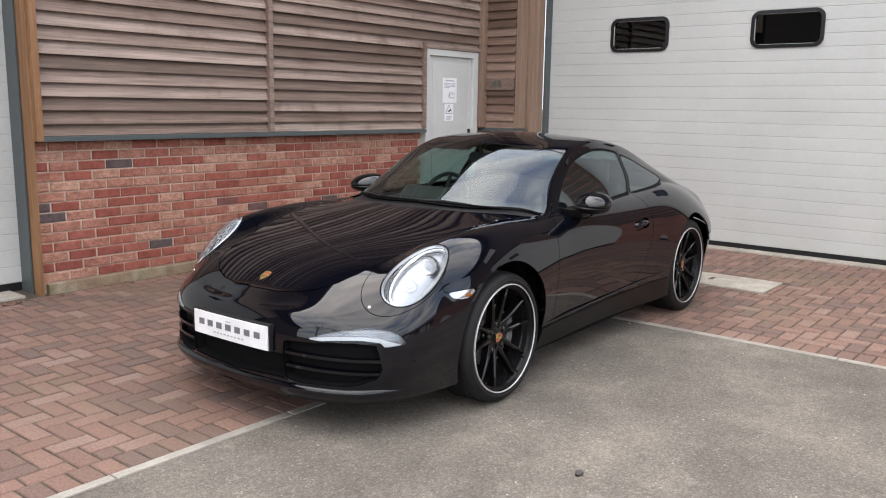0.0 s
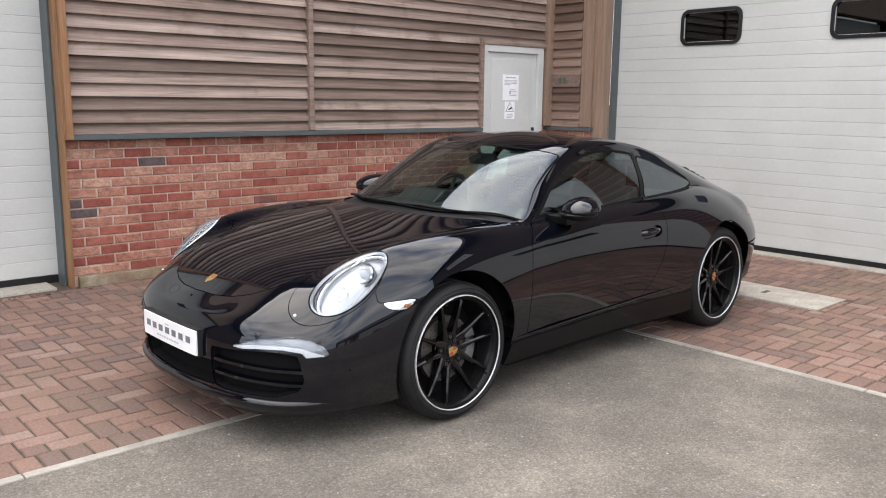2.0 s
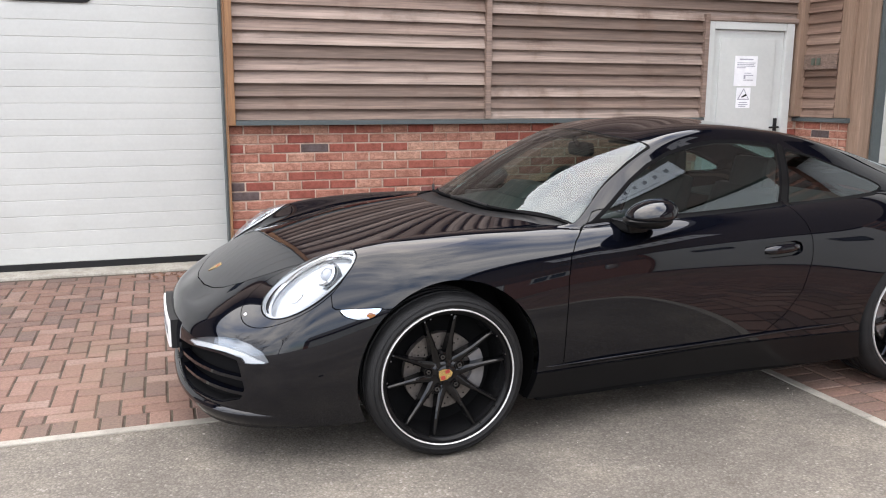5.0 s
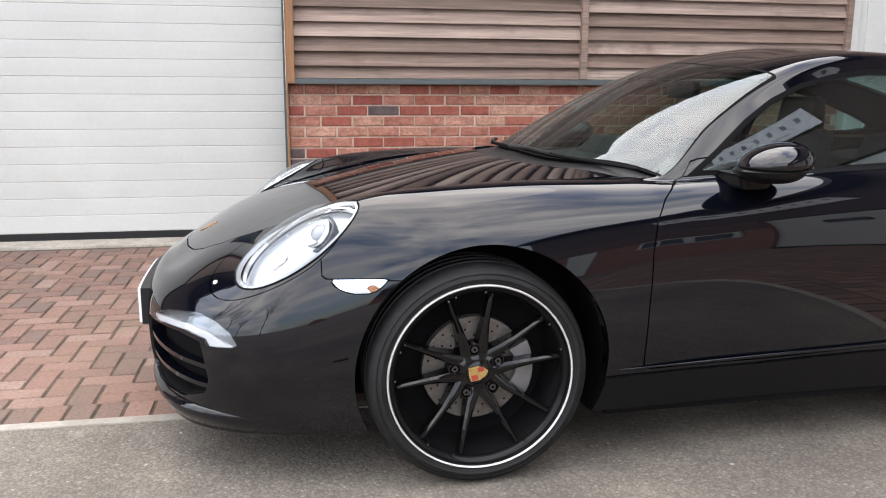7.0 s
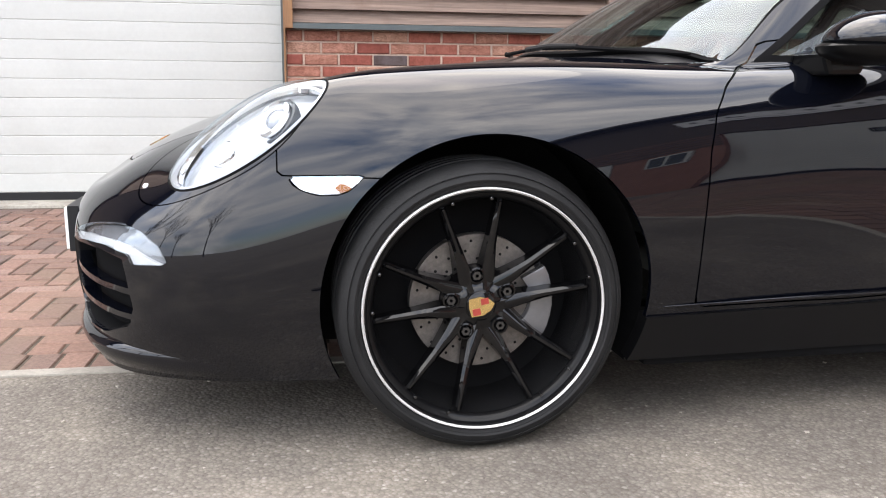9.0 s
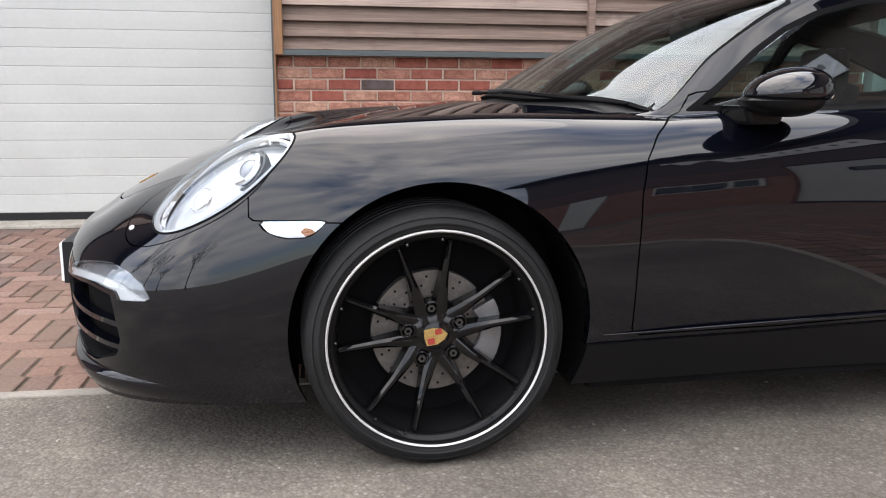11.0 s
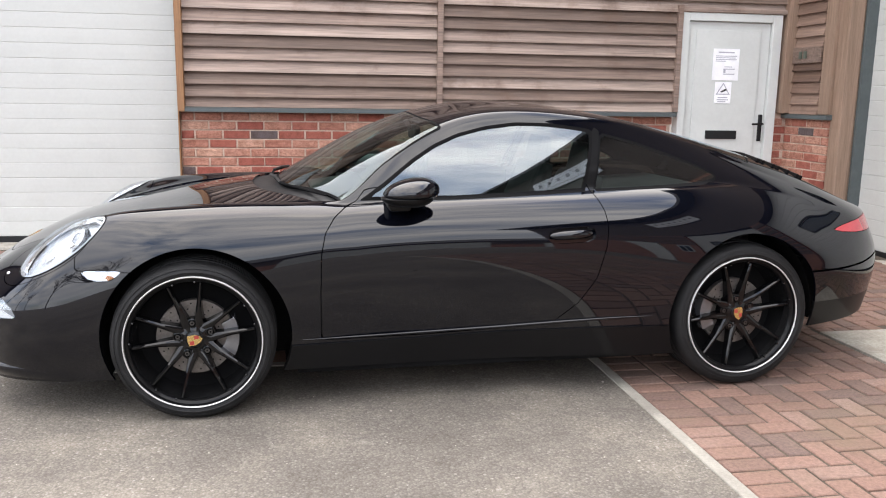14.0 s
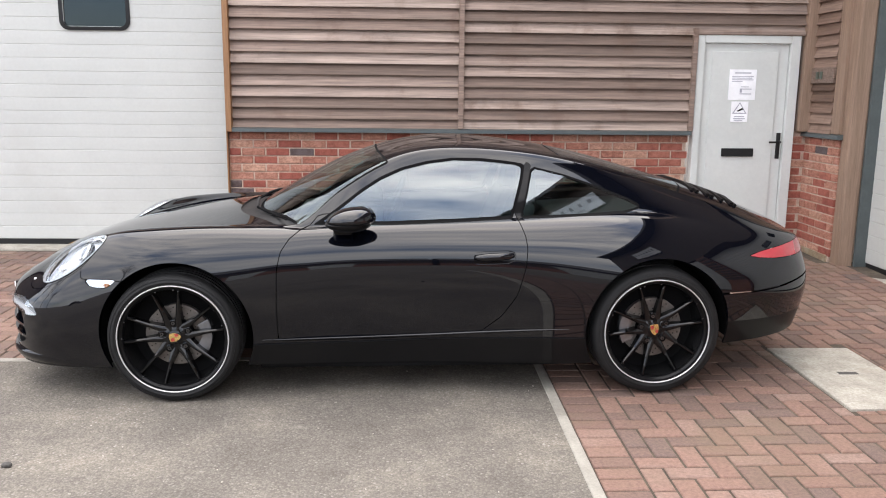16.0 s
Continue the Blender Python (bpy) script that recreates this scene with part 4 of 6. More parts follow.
# windscreen and rear screen, bounded by the body's own lines
def screen(u0, u1, top, bow):
    def f(v):
        u, w = v[:, 3], v[:, 4]
        edge = top + bow * np.clip((7.75 - u) / 0.7, 0, 1) ** 2
        return np.maximum.reduce([(u0 - u) * 0.42, (u - u1) * 0.42, (w - edge) * 0.3])
    return f
wind, sheet = split(sheet, screen(7.02, 8.60, 2.04, 0.60))
wind, wind_seal = split(wind, lambda v: screen(7.02, 8.60, 2.04, 0.60)(v) + 0.012)
back, sheet = split(sheet, screen(10.75, 12.25, 1.72, 0.0))
back, back_seal = split(back, lambda v: screen(10.75, 12.25, 1.72, 0.0)(v) + 0.012)
# cowl below the screen
cowl, sheet = split(sheet, lambda v: np.maximum.reduce([(6.46 + 0.15 * v[:, 4] - v[:, 3]), v[:, 3] - 7.1, (v[:, 4] - 2.35)]) * 0.3)
# headlamps: a leaning oval
LAMP_C = np.array([-0.500, 0.690, 0.715])
LAMP_A = np.array([0.812, 0.150, 0.564])
LAMP_N = np.array([-0.47, 0.52, 0.71])
LAMP_B = np.cross(LAMP_N, LAMP_A)
LAMP_B /= np.linalg.norm(LAMP_B)
def lamp(grow, off=0.0, length=0.0):
    def f(v):
        d = v[:, :3] - LAMP_C
        a, b = d @ LAMP_A, d @ LAMP_B - off - 0.015
        r = np.hypot(a / (0.206 + grow + length), b / (0.103 + grow) * (1 + 0.9 * a))
        return (r - 1) * 0.103
    return f
def renewed(sheet):
    """The sheet with normals worked out anew from its own faces."""
    v, faces = sheet
    v = v.copy()
    n = np.zeros((len(v), 3))
    for f in faces:
        p = v[list(f), :3]
        c = np.zeros(3)
        for k in range(1, len(f) - 1):
            c += np.cross(p[k] - p[0], p[k + 1] - p[0])
        for i in f:
            n[i] += c
    n /= np.maximum(np.linalg.norm(n, axis=1, keepdims=True), 1e-12)
    n *= np.sign((n * v[:, 5:8]).sum(axis=1, keepdims=True) + 1e-9)
    v[:, 5:8] = n
    return v, faces


def domed(sheet):
    """The lamp stands proud of the wing towards the bonnet."""
    v, f = sheet
    v = v.copy()
    b = (v[:, :3] - LAMP_C) @ LAMP_B
    r = np.clip(lamp(0.005)(v) / 0.103 + 1, 0, 1)
    v[:, :3] += v[:, 5:8] * ((1 - r ** 3) * (0.018 + 0.022 * np.clip((0.03 - b) / 0.12, 0, 1)))[:, None]
    return v, f
lens, sheet = split(sheet, lamp(0.0))
lamp_rim, sheet = split(sheet, lamp(0.005), 0.0)
inside, ring = split(lens, lamp(-0.006))
bright, dark = split(inside, lamp(-0.024, 0.026, 0.016))
_, glint = split(bright, lamp(-0.029, 0.026, 0.014))
apron, sheet = split(sheet, lambda v: (np.hypot((((v[:, :3] - LAMP_C) @ LAMP_A) + 0.045) / 0.246, (((v[:, :3] - LAMP_C) @ LAMP_B) + 0.018) / 0.150) - 1) * 0.15 + np.where(v[:, 1] > 0.45, 0, 9), 0.0012)
lens, lamp_rim, bright, dark, ring, glint = (renewed(domed(s)) for s in (lens, lamp_rim, bright, dark, ring, glint))
# lamps and intakes in the bumper, seen from ahead
ahead = lambda v: v[:, 0] < -0.5
DAYLAMP = [(0.440, 0.455), (0.51, 0.480), (0.575, 0.499), (0.635, 0.508), (0.685, 0.512), (0.740, 0.501), (0.778, 0.477), (0.798, 0.438), (0.738, 0.430), (0.726, 0.450), (0.66, 0.461), (0.57, 0.458), (0.50, 0.450)]
INTAKE = [(0.325, 0.436), (0.46, 0.440), (0.54, 0.446), (0.640, 0.449), (0.712, 0.438), (0.722, 0.405), (0.732, 0.33), (0.715, 0.285), (0.63, 0.250), (0.40, 0.245), (0.325, 0.255)]
MOUTH = [(-0.3249, 0.372), (0.3249, 0.372), (0.3249, 0.255), (0.0, 0.240), (-0.3249, 0.255)]
day_lens, sheet = split(sheet, outline(DAYLAMP, 1, 2, ahead))
hole, sheet = split(sheet, outline(INTAKE, 1, 2, ahead))
mouth, sheet = split(sheet, outline(MOUTH, 1, 2, ahead))
# side lamp ahead of the front wheel, and tail lamp
SIDE = [(-0.432, 0.629), (-0.258, 0.634), (-0.283, 0.606), (-0.306, 0.593), (-0.360, 0.590), (-0.398, 0.603)]
TAIL = [(2.955, 0.726), (3.03, 0.742), (3.11, 0.753), (3.22, 0.762), (3.41, 0.768), (3.47, 0.735), (3.45, 0.696), (3.28, 0.698), (3.12, 0.703), (3.02, 0.713)]
side_lens, sheet = split(sheet, outline(SIDE, 0, 2, lambda v: v[:, 1] > 0.7), 0.0015)
tail_lens, sheet = split(sheet, outline(TAIL, 0, 2, lambda v: (v[:, 1] > 0.35) & (v[:, 0] > 2.6)), 0.0015)
# shut lines
HOOD = [(-0.866, -0.1), (-0.866, 0.0), (-0.853, 0.14), (-0.825, 0.26), (-0.785, 0.355), (-0.725, 0.425), (-0.64, 0.467), (-0.45, 0.515), (-0.20, 0.560), (0.10, 0.605), (0.60, 0.66), (0.60, -0.1)]
bonnet, sheet = split(sheet, outline(HOOD, 0, 1, lambda v: v[:, 0] < 0.8), 0.002)
DOOR = [(0.520, 0.310), (0.517, 0.50), (0.522, 0.68), (0.540, 0.765), (0.58, 0.825), (0.63, 0.862), (0.675, 0.878), (0.72, 0.93), (1.30, 1.0), (1.72, 0.955), (1.748, 0.890), (1.766, 0.84), (1.774, 0.78), (1.765, 0.69), (1.725, 0.545), (1.65, 0.435), (1.55, 0.355), (1.47, 0.338), (1.38, 0.331), (0.95, 0.312)]
door_skin, sheet = split(sheet, outline(DOOR, 0, 2, lambda v: v[:, 1] > 0.5), 0.002)
HANDLE = [(1.608 + a, 0.738 + b + 0.05 * a) for a, b in rounded(0.215, 0.066, 0.032)]
cup, door_skin = split(door_skin, outline(HANDLE, 0, 2, lambda v: v[:, 1] > 0.5), 0.0)
PILLAR = [(1.705, 0.910), (1.742, 1.00), (1.775, 1.10), (1.790, 1.196), (1.828, 1.187), (1.805, 1.09), (1.780, 1.00), (1.755, 0.908)]
pillar, sheet = split(sheet, outline(PILLAR, 0, 2, flank), 0.0)
BUMPER = [(-1.5, -0.5), (-0.10, -0.5), (-0.10, 0.626), (-0.44, 0.630), (-0.44, 1.5), (-1.5, 1.5)]
bumper, sheet = split(sheet, outline(BUMPER, 0, 2), 0.0016)
REAR_BUMPER = [(2.60, -0.5), (2.60, 0.548), (3.0, 0.552), (3.15, 0.560), (3.30, 0.575), (3.6, 0.60), (3.6, -0.5)]
rear_bumper, sheet = split(sheet, outline(REAR_BUMPER, 0, 2), 0.005)
valance, rear_bumper = split(rear_bumper, lambda v: v[:, 2] - 0.395)
SILL = [(0.30, -0.5), (0.30, 0.292), (0.9, 0.298), (1.3, 0.312), (1.9, 0.318), (2.2, 0.318), (2.2, -0.5)]
sill, sheet = split(sheet, outline(SILL, 0, 2, lambda v: v[:, 1] > 0.5), 0.0)
# tail lid
LID = [(2.62, -0.1), (2.62, 0.36), (2.95, 0.43), (3.30, 0.46), (3.44, 0.42), (3.44, -0.1)]
lid, sheet = split(sheet, outline(LID, 0, 1, lambda v: (v[:, 0] > 2.4) & (v[:, 2] > 0.7)), 0.002)

def ironed(sheet):
    """Smooths the bonnet's curve: its height as an even polynomial gives the shading."""
    v, f = sheet
    v = v.copy()
    x, y = (v[:, 0] + 0.25) / 0.6, v[:, 1] / 0.6
    terms = [(i, 2 * j) for i in range(5) for j in range(3) if i + 2 * j <= 4]
    c, *_ = np.linalg.lstsq(np.stack([x ** i * y ** j for i, j in terms], axis=1), v[:, 2], rcond=None)
    dx = sum(k * i * x ** max(i - 1, 0) * y ** j for k, (i, j) in zip(c, terms)) / 0.6
    dy = sum(k * j * x ** i * y ** max(j - 1, 0) for k, (i, j) in zip(c, terms)) / 0.6
    n = np.stack([-dx, -dy, np.ones_like(dx)], axis=1)
    v[:, 5:8] = n / np.linalg.norm(n, axis=1, keepdims=True)
    return v, f


pressed("body_shell", both(sheet), M_PAINT, car)
pressed("bonnet", both(ironed(bonnet)), M_PAINT, car)
pressed("front_bumper", both(bumper), M_PAINT, car)
pressed("rear_bumper", both(rear_bumper), M_PAINT, car)
pressed("rear_valance", both(valance), M_SILL, car, "satin black rear valance")
pressed("engine_lid", both(lid), M_PAINT, car)
pressed("windscreen", both(wind), M_SCREEN, car, "clear windscreen").visible_shadow = False
pressed("screen_seal", both(wind_seal), M_RUBBER, car)
pressed("rear_screen", both(back), M_GLASS, car).visible_shadow = False
pressed("screen_seal", both(back_seal), M_RUBBER, car)
pressed("cowl", both(cowl), M_BLACK, car, "black plastic cowl", push=-0.012)
for turn in (lambda s: s, mirrored):
    door = pressed("door", turn(door_skin), M_PAINT, car)
    pressed("door_window", turn(glass_door), M_GLASS, door).visible_shadow = False
    pressed("window_seal", turn(seal_door), M_RUBBER, door)
    pressed("handle_cup", turn(cup), M_PAINT, door, push=-0.016, fold=-0.016)
    pressed("pillar_trim", turn(pillar), M_SILL, car)
    pressed("quarter_window", turn(glass_rear), M_GLASS, car).visible_shadow = False
    pressed("window_seal", turn(seal_rear), M_RUBBER, car)
    pressed("sill", turn(sill), M_SILL, car, push=0.008, fold=0.04)
    hl = pressed("headlamp", turn(lamp_rim), M_RUBBER, car, "clear oval headlamp")
    pressed("lens", turn(lens), M_LENS, hl).visible_shadow = False
    pressed("reflector", turn(bright), M_LAMP, hl, push=-0.040, fold=-0.028)
    pressed("lamp_edge", turn(ring), M_LAMP, hl, "pale grey outer ring", push=-0.004)
    pressed("bezel", turn(glint), M_CHROME, hl, "thin bright bezel", push=-0.012)
    pressed("lamp_surround", turn(dark), M_LAMP_DARK, hl, push=-0.020)
    pressed("lamp_apron", turn(apron), M_PAINT, car)
    flip = 1 if turn is mirrored else -1
    lamp_n = LAMP_N / np.linalg.norm(LAMP_N)
    aim = Vector((-0.66, flip * 0.45, 0.60)).normalized()
    face_out = Vector((0, -1, 0)).rotation_difference(aim).to_matrix().to_4x4()
    for da, db, r, mat, nm in ((0.062, 0.022, 0.050, M_CHROME, "projector"), (-0.070, 0.030, 0.036, M_CHROME, "indicator")):
        c = LAMP_C + LAMP_A * da + LAMP_B * db + lamp_n * 0.004
        at = Matrix.Translation((c[0], flip * c[1], c[2])) @ face_out
        bm = lathe([(r * 0.70, 0.012), (r * 0.80, -0.004), (r * 0.90, -0.009), (r, -0.004), (r * 1.04, 0.02)], 36)
        bmesh.ops.transform(bm, verts=bm.verts, matrix=at)
        lamp_unit = part(nm, bm, mat, hl, smooth=True)
        bm = lathe([(r * 1.04, 0.012), (r * 1.10, 0.004), (r * 1.20, 0.006), (r * 1.24, 0.03)], 36)
        bmesh.ops.transform(bm, verts=bm.verts, matrix=at)
        part("collar", bm, M_LAMP_DARK, lamp_unit, smooth=True)
        bm = lathe([(0.0, -0.010), (r * 0.25, -0.009), (r * 0.5, -0.005), (r * 0.68, 0.004), (r * 0.72, 0.014)], 32)
        bmesh.ops.transform(bm, verts=bm.verts, matrix=at)
        part("projector_lens", bm, M_DOME if nm == "projector" else M_LED, lamp_unit, smooth=True)
    ends = [LAMP_C + LAMP_A * a + LAMP_B * b + lamp_n * h for a, b, h in ((-0.020, -0.035, 0.008), (-0.012, 0.03, 0.006), (-0.004, 0.085, -0.012))]
    part("lamp_divider", tube([(e[0], flip * e[1], e[2]) for e in ends], [0.004, 0.006, 0.005], 10), M_LED, hl, "white bar across the lamp", True)
    dl = pressed("day_lamp", turn(day_lens), M_LENS, car, "clear running lamp strip", push=0.004)
    dl.visible_shadow = False
    low, high = split(day_lens, lambda v: v[:, 2] - np.interp(v[:, 1], [0.45, 0.55, 0.66, 0.72, 0.80], [0.460, 0.472, 0.476, 0.468, 0.428]))
    pressed("insert", turn(low), M_LED, dl, "white light strip", push=-0.004)
    pressed("lamp_tray", turn(high), M_DOME, dl, push=-0.016)
    sl = pressed("side_lamp", turn(side_lens), M_LENS, car, "clear side marker lamp", push=0.002)
    sl.visible_shadow = False
    amber, clear = split(side_lens, lambda v: np.hypot((v[:, 0] + 0.305) / 1.8, v[:, 2] - 0.606) - 0.011)
    upper, lower = split(clear, lambda v: 0.598 - v[:, 2])
    pressed("side_lamp_insert", turn(upper), M_CHROME, sl, push=-0.008)
    pressed("lamp_base", turn(lower), M_LAMP, sl, push=-0.003)
    pressed("amber_insert", turn(amber), M_AMBER, sl, "amber bulb", push=-0.003)
    pressed("tail_lamp", turn(tail_lens), M_RED, car, "red tail lamp")
    duct = pressed("intake", turn(hole), M_UNDER, car, "dark air intake", push=-0.05, fold=-0.045)
    for z in (0.372, 0.312):
        slat, _ = split(hole, lambda v, z=z: np.abs(v[:, 2] - z - 0.04 * (0.5 - v[:, 1])) - 0.007)
        pressed("slat", turn(slat), M_PAINT, duct, push=-0.008, fold=0.03)
pressed("intake", both(mouth), M_UNDER, car, "dark central air intake", push=-0.06, fold=-0.055)

# ---- car: underside, wheel housings ----
bm = box(-0.80, 2.10, -0.50, 0.50, 0.16, 0.24, 0.02)
box(2.05, 3.05, -0.50, 0.50, 0.26, 0.34, 0.02, bm)
box(0.42, 2.05, -0.80, 0.80, 0.155, 0.22, 0.01, bm)
box(-0.60, -0.40, -0.72, 0.72, 0.175, 0.23, 0.01, bm)
part("floor_pan", bm, M_UNDER, car)
for cx, cz, y0 in ((FRONT[0] + 0.015, FRONT[1] + 0.012, 0.52), (REAR[0], REAR[1] + 0.012, 0.50)):
    for s in (-1, 1):
        bm = bmesh.new()
        arc = [radians(a) for a in range(-26 if cx < 1 else -8, 207, 7)]
        edge = [bm.verts.new((cx + (ARCH + 0.012) * math.cos(a), s * 0.790, cz + (ARCH + 0.012) * math.sin(a))) for a in arc]
        deep = [bm.verts.new((cx + (ARCH + 0.012) * math.cos(a), s * y0, cz + (ARCH + 0.012) * math.sin(a))) for a in arc]
        for k in range(len(arc) - 1):
            bm.faces.new((edge[k], edge[k + 1], deep[k + 1], deep[k]))
        bm.faces.new(deep)
        if cx > 1:
            flange = [bm.verts.new((cx + (ARCH + 0.075) * math.cos(a), s * 0.74, cz + (ARCH + 0.075) * math.sin(a))) for a in arc[:7]]
            for k in range(6):
                bm.faces.new((edge[k], edge[k + 1], flange[k + 1], flange[k]))
        part("wheel_housing", bm, M_UNDER, car)

# ---- car: wheels ----
SPOKE_TURN = -7.5


def wheel(cx, cz, radius, outer, width, side):
    """A road wheel whose outer face lies at the distance outer from the middle; built facing -y."""
    w = new("wheel")
    w.parent = car
    hw = width / 2
    rim_r = 0.272
    tp = [(rim_r, 0.018), (rim_r + 0.007, 0.004), (rim_r + 0.020, -0.003), (radius - 0.026, 0.002), (radius - 0.011, 0.014), (radius - 0.004, 0.034)]
    for g in (0.25, 0.42, 0.58, 0.75):
        y = width * g
        tp += [(radius - 0.0015, y - 0.007), (radius - 0.007, y - 0.005), (radius - 0.007, y + 0.005), (radius, y + 0.007)]
    tp += [(radius - 0.004, width - 0.034), (radius - 0.014, width - 0.014), (rim_r + 0.03, width), (rim_r, width - 0.018)]
    tyre = part("tyre", lathe(tp, 96), M_TYRE, w, "black low-profile tyre", True)
    lines = bmesh.new()
    for r, yy in ((rim_r + 0.014, 0.0005), (rim_r + 0.034, 0.0005)):
        lathe([(r - 0.0015, yy + 0.004), (r, yy - 0.0015), (r + 0.0015, yy + 0.004)], 96, lines)
    part("sidewall_bead", lines, M_TYRE, tyre, smooth=True)
    rim = part("rim", lathe([(rim_r - 0.024, 0.030), (rim_r - 0.026, 0.050), (rim_r - 0.034, 0.085), (rim_r - 0.036, width - 0.02), (rim_r - 0.005, width - 0.012)], 96), M_BARREL, w, "gloss black alloy rim", True)
    part("rim_lip", lathe([(rim_r - 0.002, 0.003), (rim_r - 0.006, 0.004), (rim_r - 0.009, 0.012), (rim_r - 0.016, 0.016), (rim_r - 0.021, 0.022), (rim_r - 0.024, 0.032)], 128), M_SILL, rim, smooth=True)
    part("rim_ring", lathe([(rim_r - 0.002, 0.010), (rim_r - 0.0022, 0.000), (rim_r + 0.001, -0.003), (rim_r + 0.0036, 0.000), (rim_r + 0.0036, 0.012)], 128), M_RING, rim, "bright machined rim edge", True)
    HUB_Y = 0.058
    for k in range(5):
        for s in (-1, 1):
            a = radians(SPOKE_TURN + 72 * k + 15.2 * s)
            a0 = radians(SPOKE_TURN + 72 * k + 29.0 * s)
            p0 = Vector((0.050 * math.sin(a0), HUB_Y, 0.050 * math.cos(a0)))
            pm = Vector((0.115 * math.sin(a + 0.02 * s), 0.044, 0.115 * math.cos(a + 0.02 * s)))
            p1 = Vector(((rim_r - 0.029) * math.sin(a), 0.020, (rim_r - 0.029) * math.cos(a)))
            p2 = Vector(((rim_r - 0.013) * math.sin(a), 0.030, (rim_r - 0.013) * math.cos(a)))
            bm = bmesh.new()
            rings = []
            for p, q, half, wide, deep in ((p0, pm, 0.0170, 0.026, 0.040), (p0.lerp(pm, 0.7), pm, 0.0140, 0.020, 0.040), (pm.lerp(p1, 0.25), p1, 0.0098, 0.0122, 0.040), (p1, p2, 0.0064, 0.0080, 0.034), (p2, p2 * 1.02, 0.0080, 0.0095, 0.034)):
                d = Vector((q.x - p.x, 0, q.z - p.z)).normalized()
                n = Vector((d.z, 0, -d.x))
                rings.append([bm.verts.new(p + n * o + Vector((0, yy, 0))) for o, yy in ((-half, 0.006), (-half * 0.35, 0.0), (half * 0.35, 0.0), (half, 0.006), (wide, deep), (-wide, deep))])
            for ra, rb in zip(rings, rings[1:]):
                for j in range(6):
                    bm.faces.new((ra[j], ra[(j + 1) % 6], rb[(j + 1) % 6], rb[j]))
            bm.faces.new(rings[0])
            bm.faces.new(rings[-1][::-1])
            part("spoke", bm, M_RIM, rim, smooth=True)
        a = radians(SPOKE_TURN + 72 * k)
        bm = bmesh.new()
        lathe([(0.004, HUB_Y - 0.004), (0.0105, HUB_Y - 0.004), (0.012, HUB_Y - 0.001), (0.012, HUB_Y + 0.03)], 6, bm)
        bmesh.ops.translate(bm, verts=bm.verts, vec=(0.069 * math.sin(a), 0, 0.069 * math.cos(a)))
        part("wheel_bolt", bm, M_BARREL, rim)
        bm = bmesh.new()
        lathe([(0.0128, HUB_Y + 0.012), (0.0155, HUB_Y - 0.003), (0.0195, HUB_Y - 0.002), (0.0225, HUB_Y + 0.012)], 20, bm)
        bmesh.ops.translate(bm, verts=bm.verts, vec=(0.069 * math.sin(a), 0, 0.069 * math.cos(a)))
        part("bolt_seat", bm, M_RIM, rim, smooth=True)
        a += radians(36)
        # hollowed web between two neighbouring spokes
        bm = bmesh.new()
        rows = []
        for q in range(9):
            f = -1 + q / 4
            c = a + radians(19.5 * f)
            far = 0.084 + 0.036 * f * f
            rows.append([bm.verts.new((r * math.sin(c), HUB_Y - 0.004 + 0.034 * g * g * (1 - 0.45 * f * f), r * math.cos(c))) for r, g in ((0.036, 0.0), (0.036 + (far - 0.036) * 0.5, 0.35), (0.036 + (far - 0.036) * 0.8, 0.7), (far, 1.0))])
        for u, w2 in zip(rows, rows[1:]):
            for q in range(3):
                bm.faces.new((u[q], u[q + 1], w2[q + 1], w2[q]))
        part("spoke_web", bm, M_RIM, rim, smooth=True)
        for off in (-26, 26):
            c = a + radians(off)
            bm = lathe([(0.0, 0.011), (0.0035, 0.012), (0.0042, 0.015), (0.0042, 0.03)], 10)
            bmesh.ops.translate(bm, verts=bm.verts, vec=((rim_r - 0.022) * math.sin(c), 0, (rim_r - 0.022) * math.cos(c)))
            part("lip_bolt", bm, M_BARREL, rim, smooth=True)
    part("hub", lathe([(0.0, HUB_Y - 0.004), (0.040, HUB_Y - 0.002), (0.052, HUB_Y + 0.004), (0.076, HUB_Y + 0.016), (0.086, HUB_Y + 0.034), (0.094, HUB_Y + 0.05)], 40), M_RIM, rim, smooth=True)
    cap = part("hub_cap", lathe([(0.0, HUB_Y - 0.012), (0.026, HUB_Y - 0.011), (0.033, HUB_Y - 0.007), (0.034, HUB_Y)], 32), M_RIM, rim, smooth=True)
    shield = prism([(-0.021, 0.026), (0.0, 0.029), (0.021, 0.026), (0.022, 0.0), (0.014, -0.02), (0.0, -0.031), (-0.014, -0.02), (-0.022, 0.0)], HUB_Y - 0.0145, HUB_Y - 0.0115, "y")
    fields = [box(-0.019, -0.003, HUB_Y - 0.0155, HUB_Y - 0.0146, 0.004, 0.022), box(0.003, 0.017, HUB_Y - 0.0155, HUB_Y - 0.0146, -0.018, 0.0)]
    for bm in (shield, *fields):
        bmesh.ops.transform(bm, verts=bm.verts, matrix=Matrix.Rotation(radians(-100 if cx < 1 else -8), 4, "Y"))
    part("hub_badge", shield, M_GOLD, cap, "gold shield badge")
    for bm in fields:
        part("badge_field", bm, M_BADGE_RED, cap)
    disc = part("brake_disc", lathe([(0.080, 0.098), (0.157, 0.098), (0.157, 0.128), (0.080, 0.128)], 64, closed=True), M_DISC, w, "drilled steel brake disc", True)
    dots = bmesh.new()
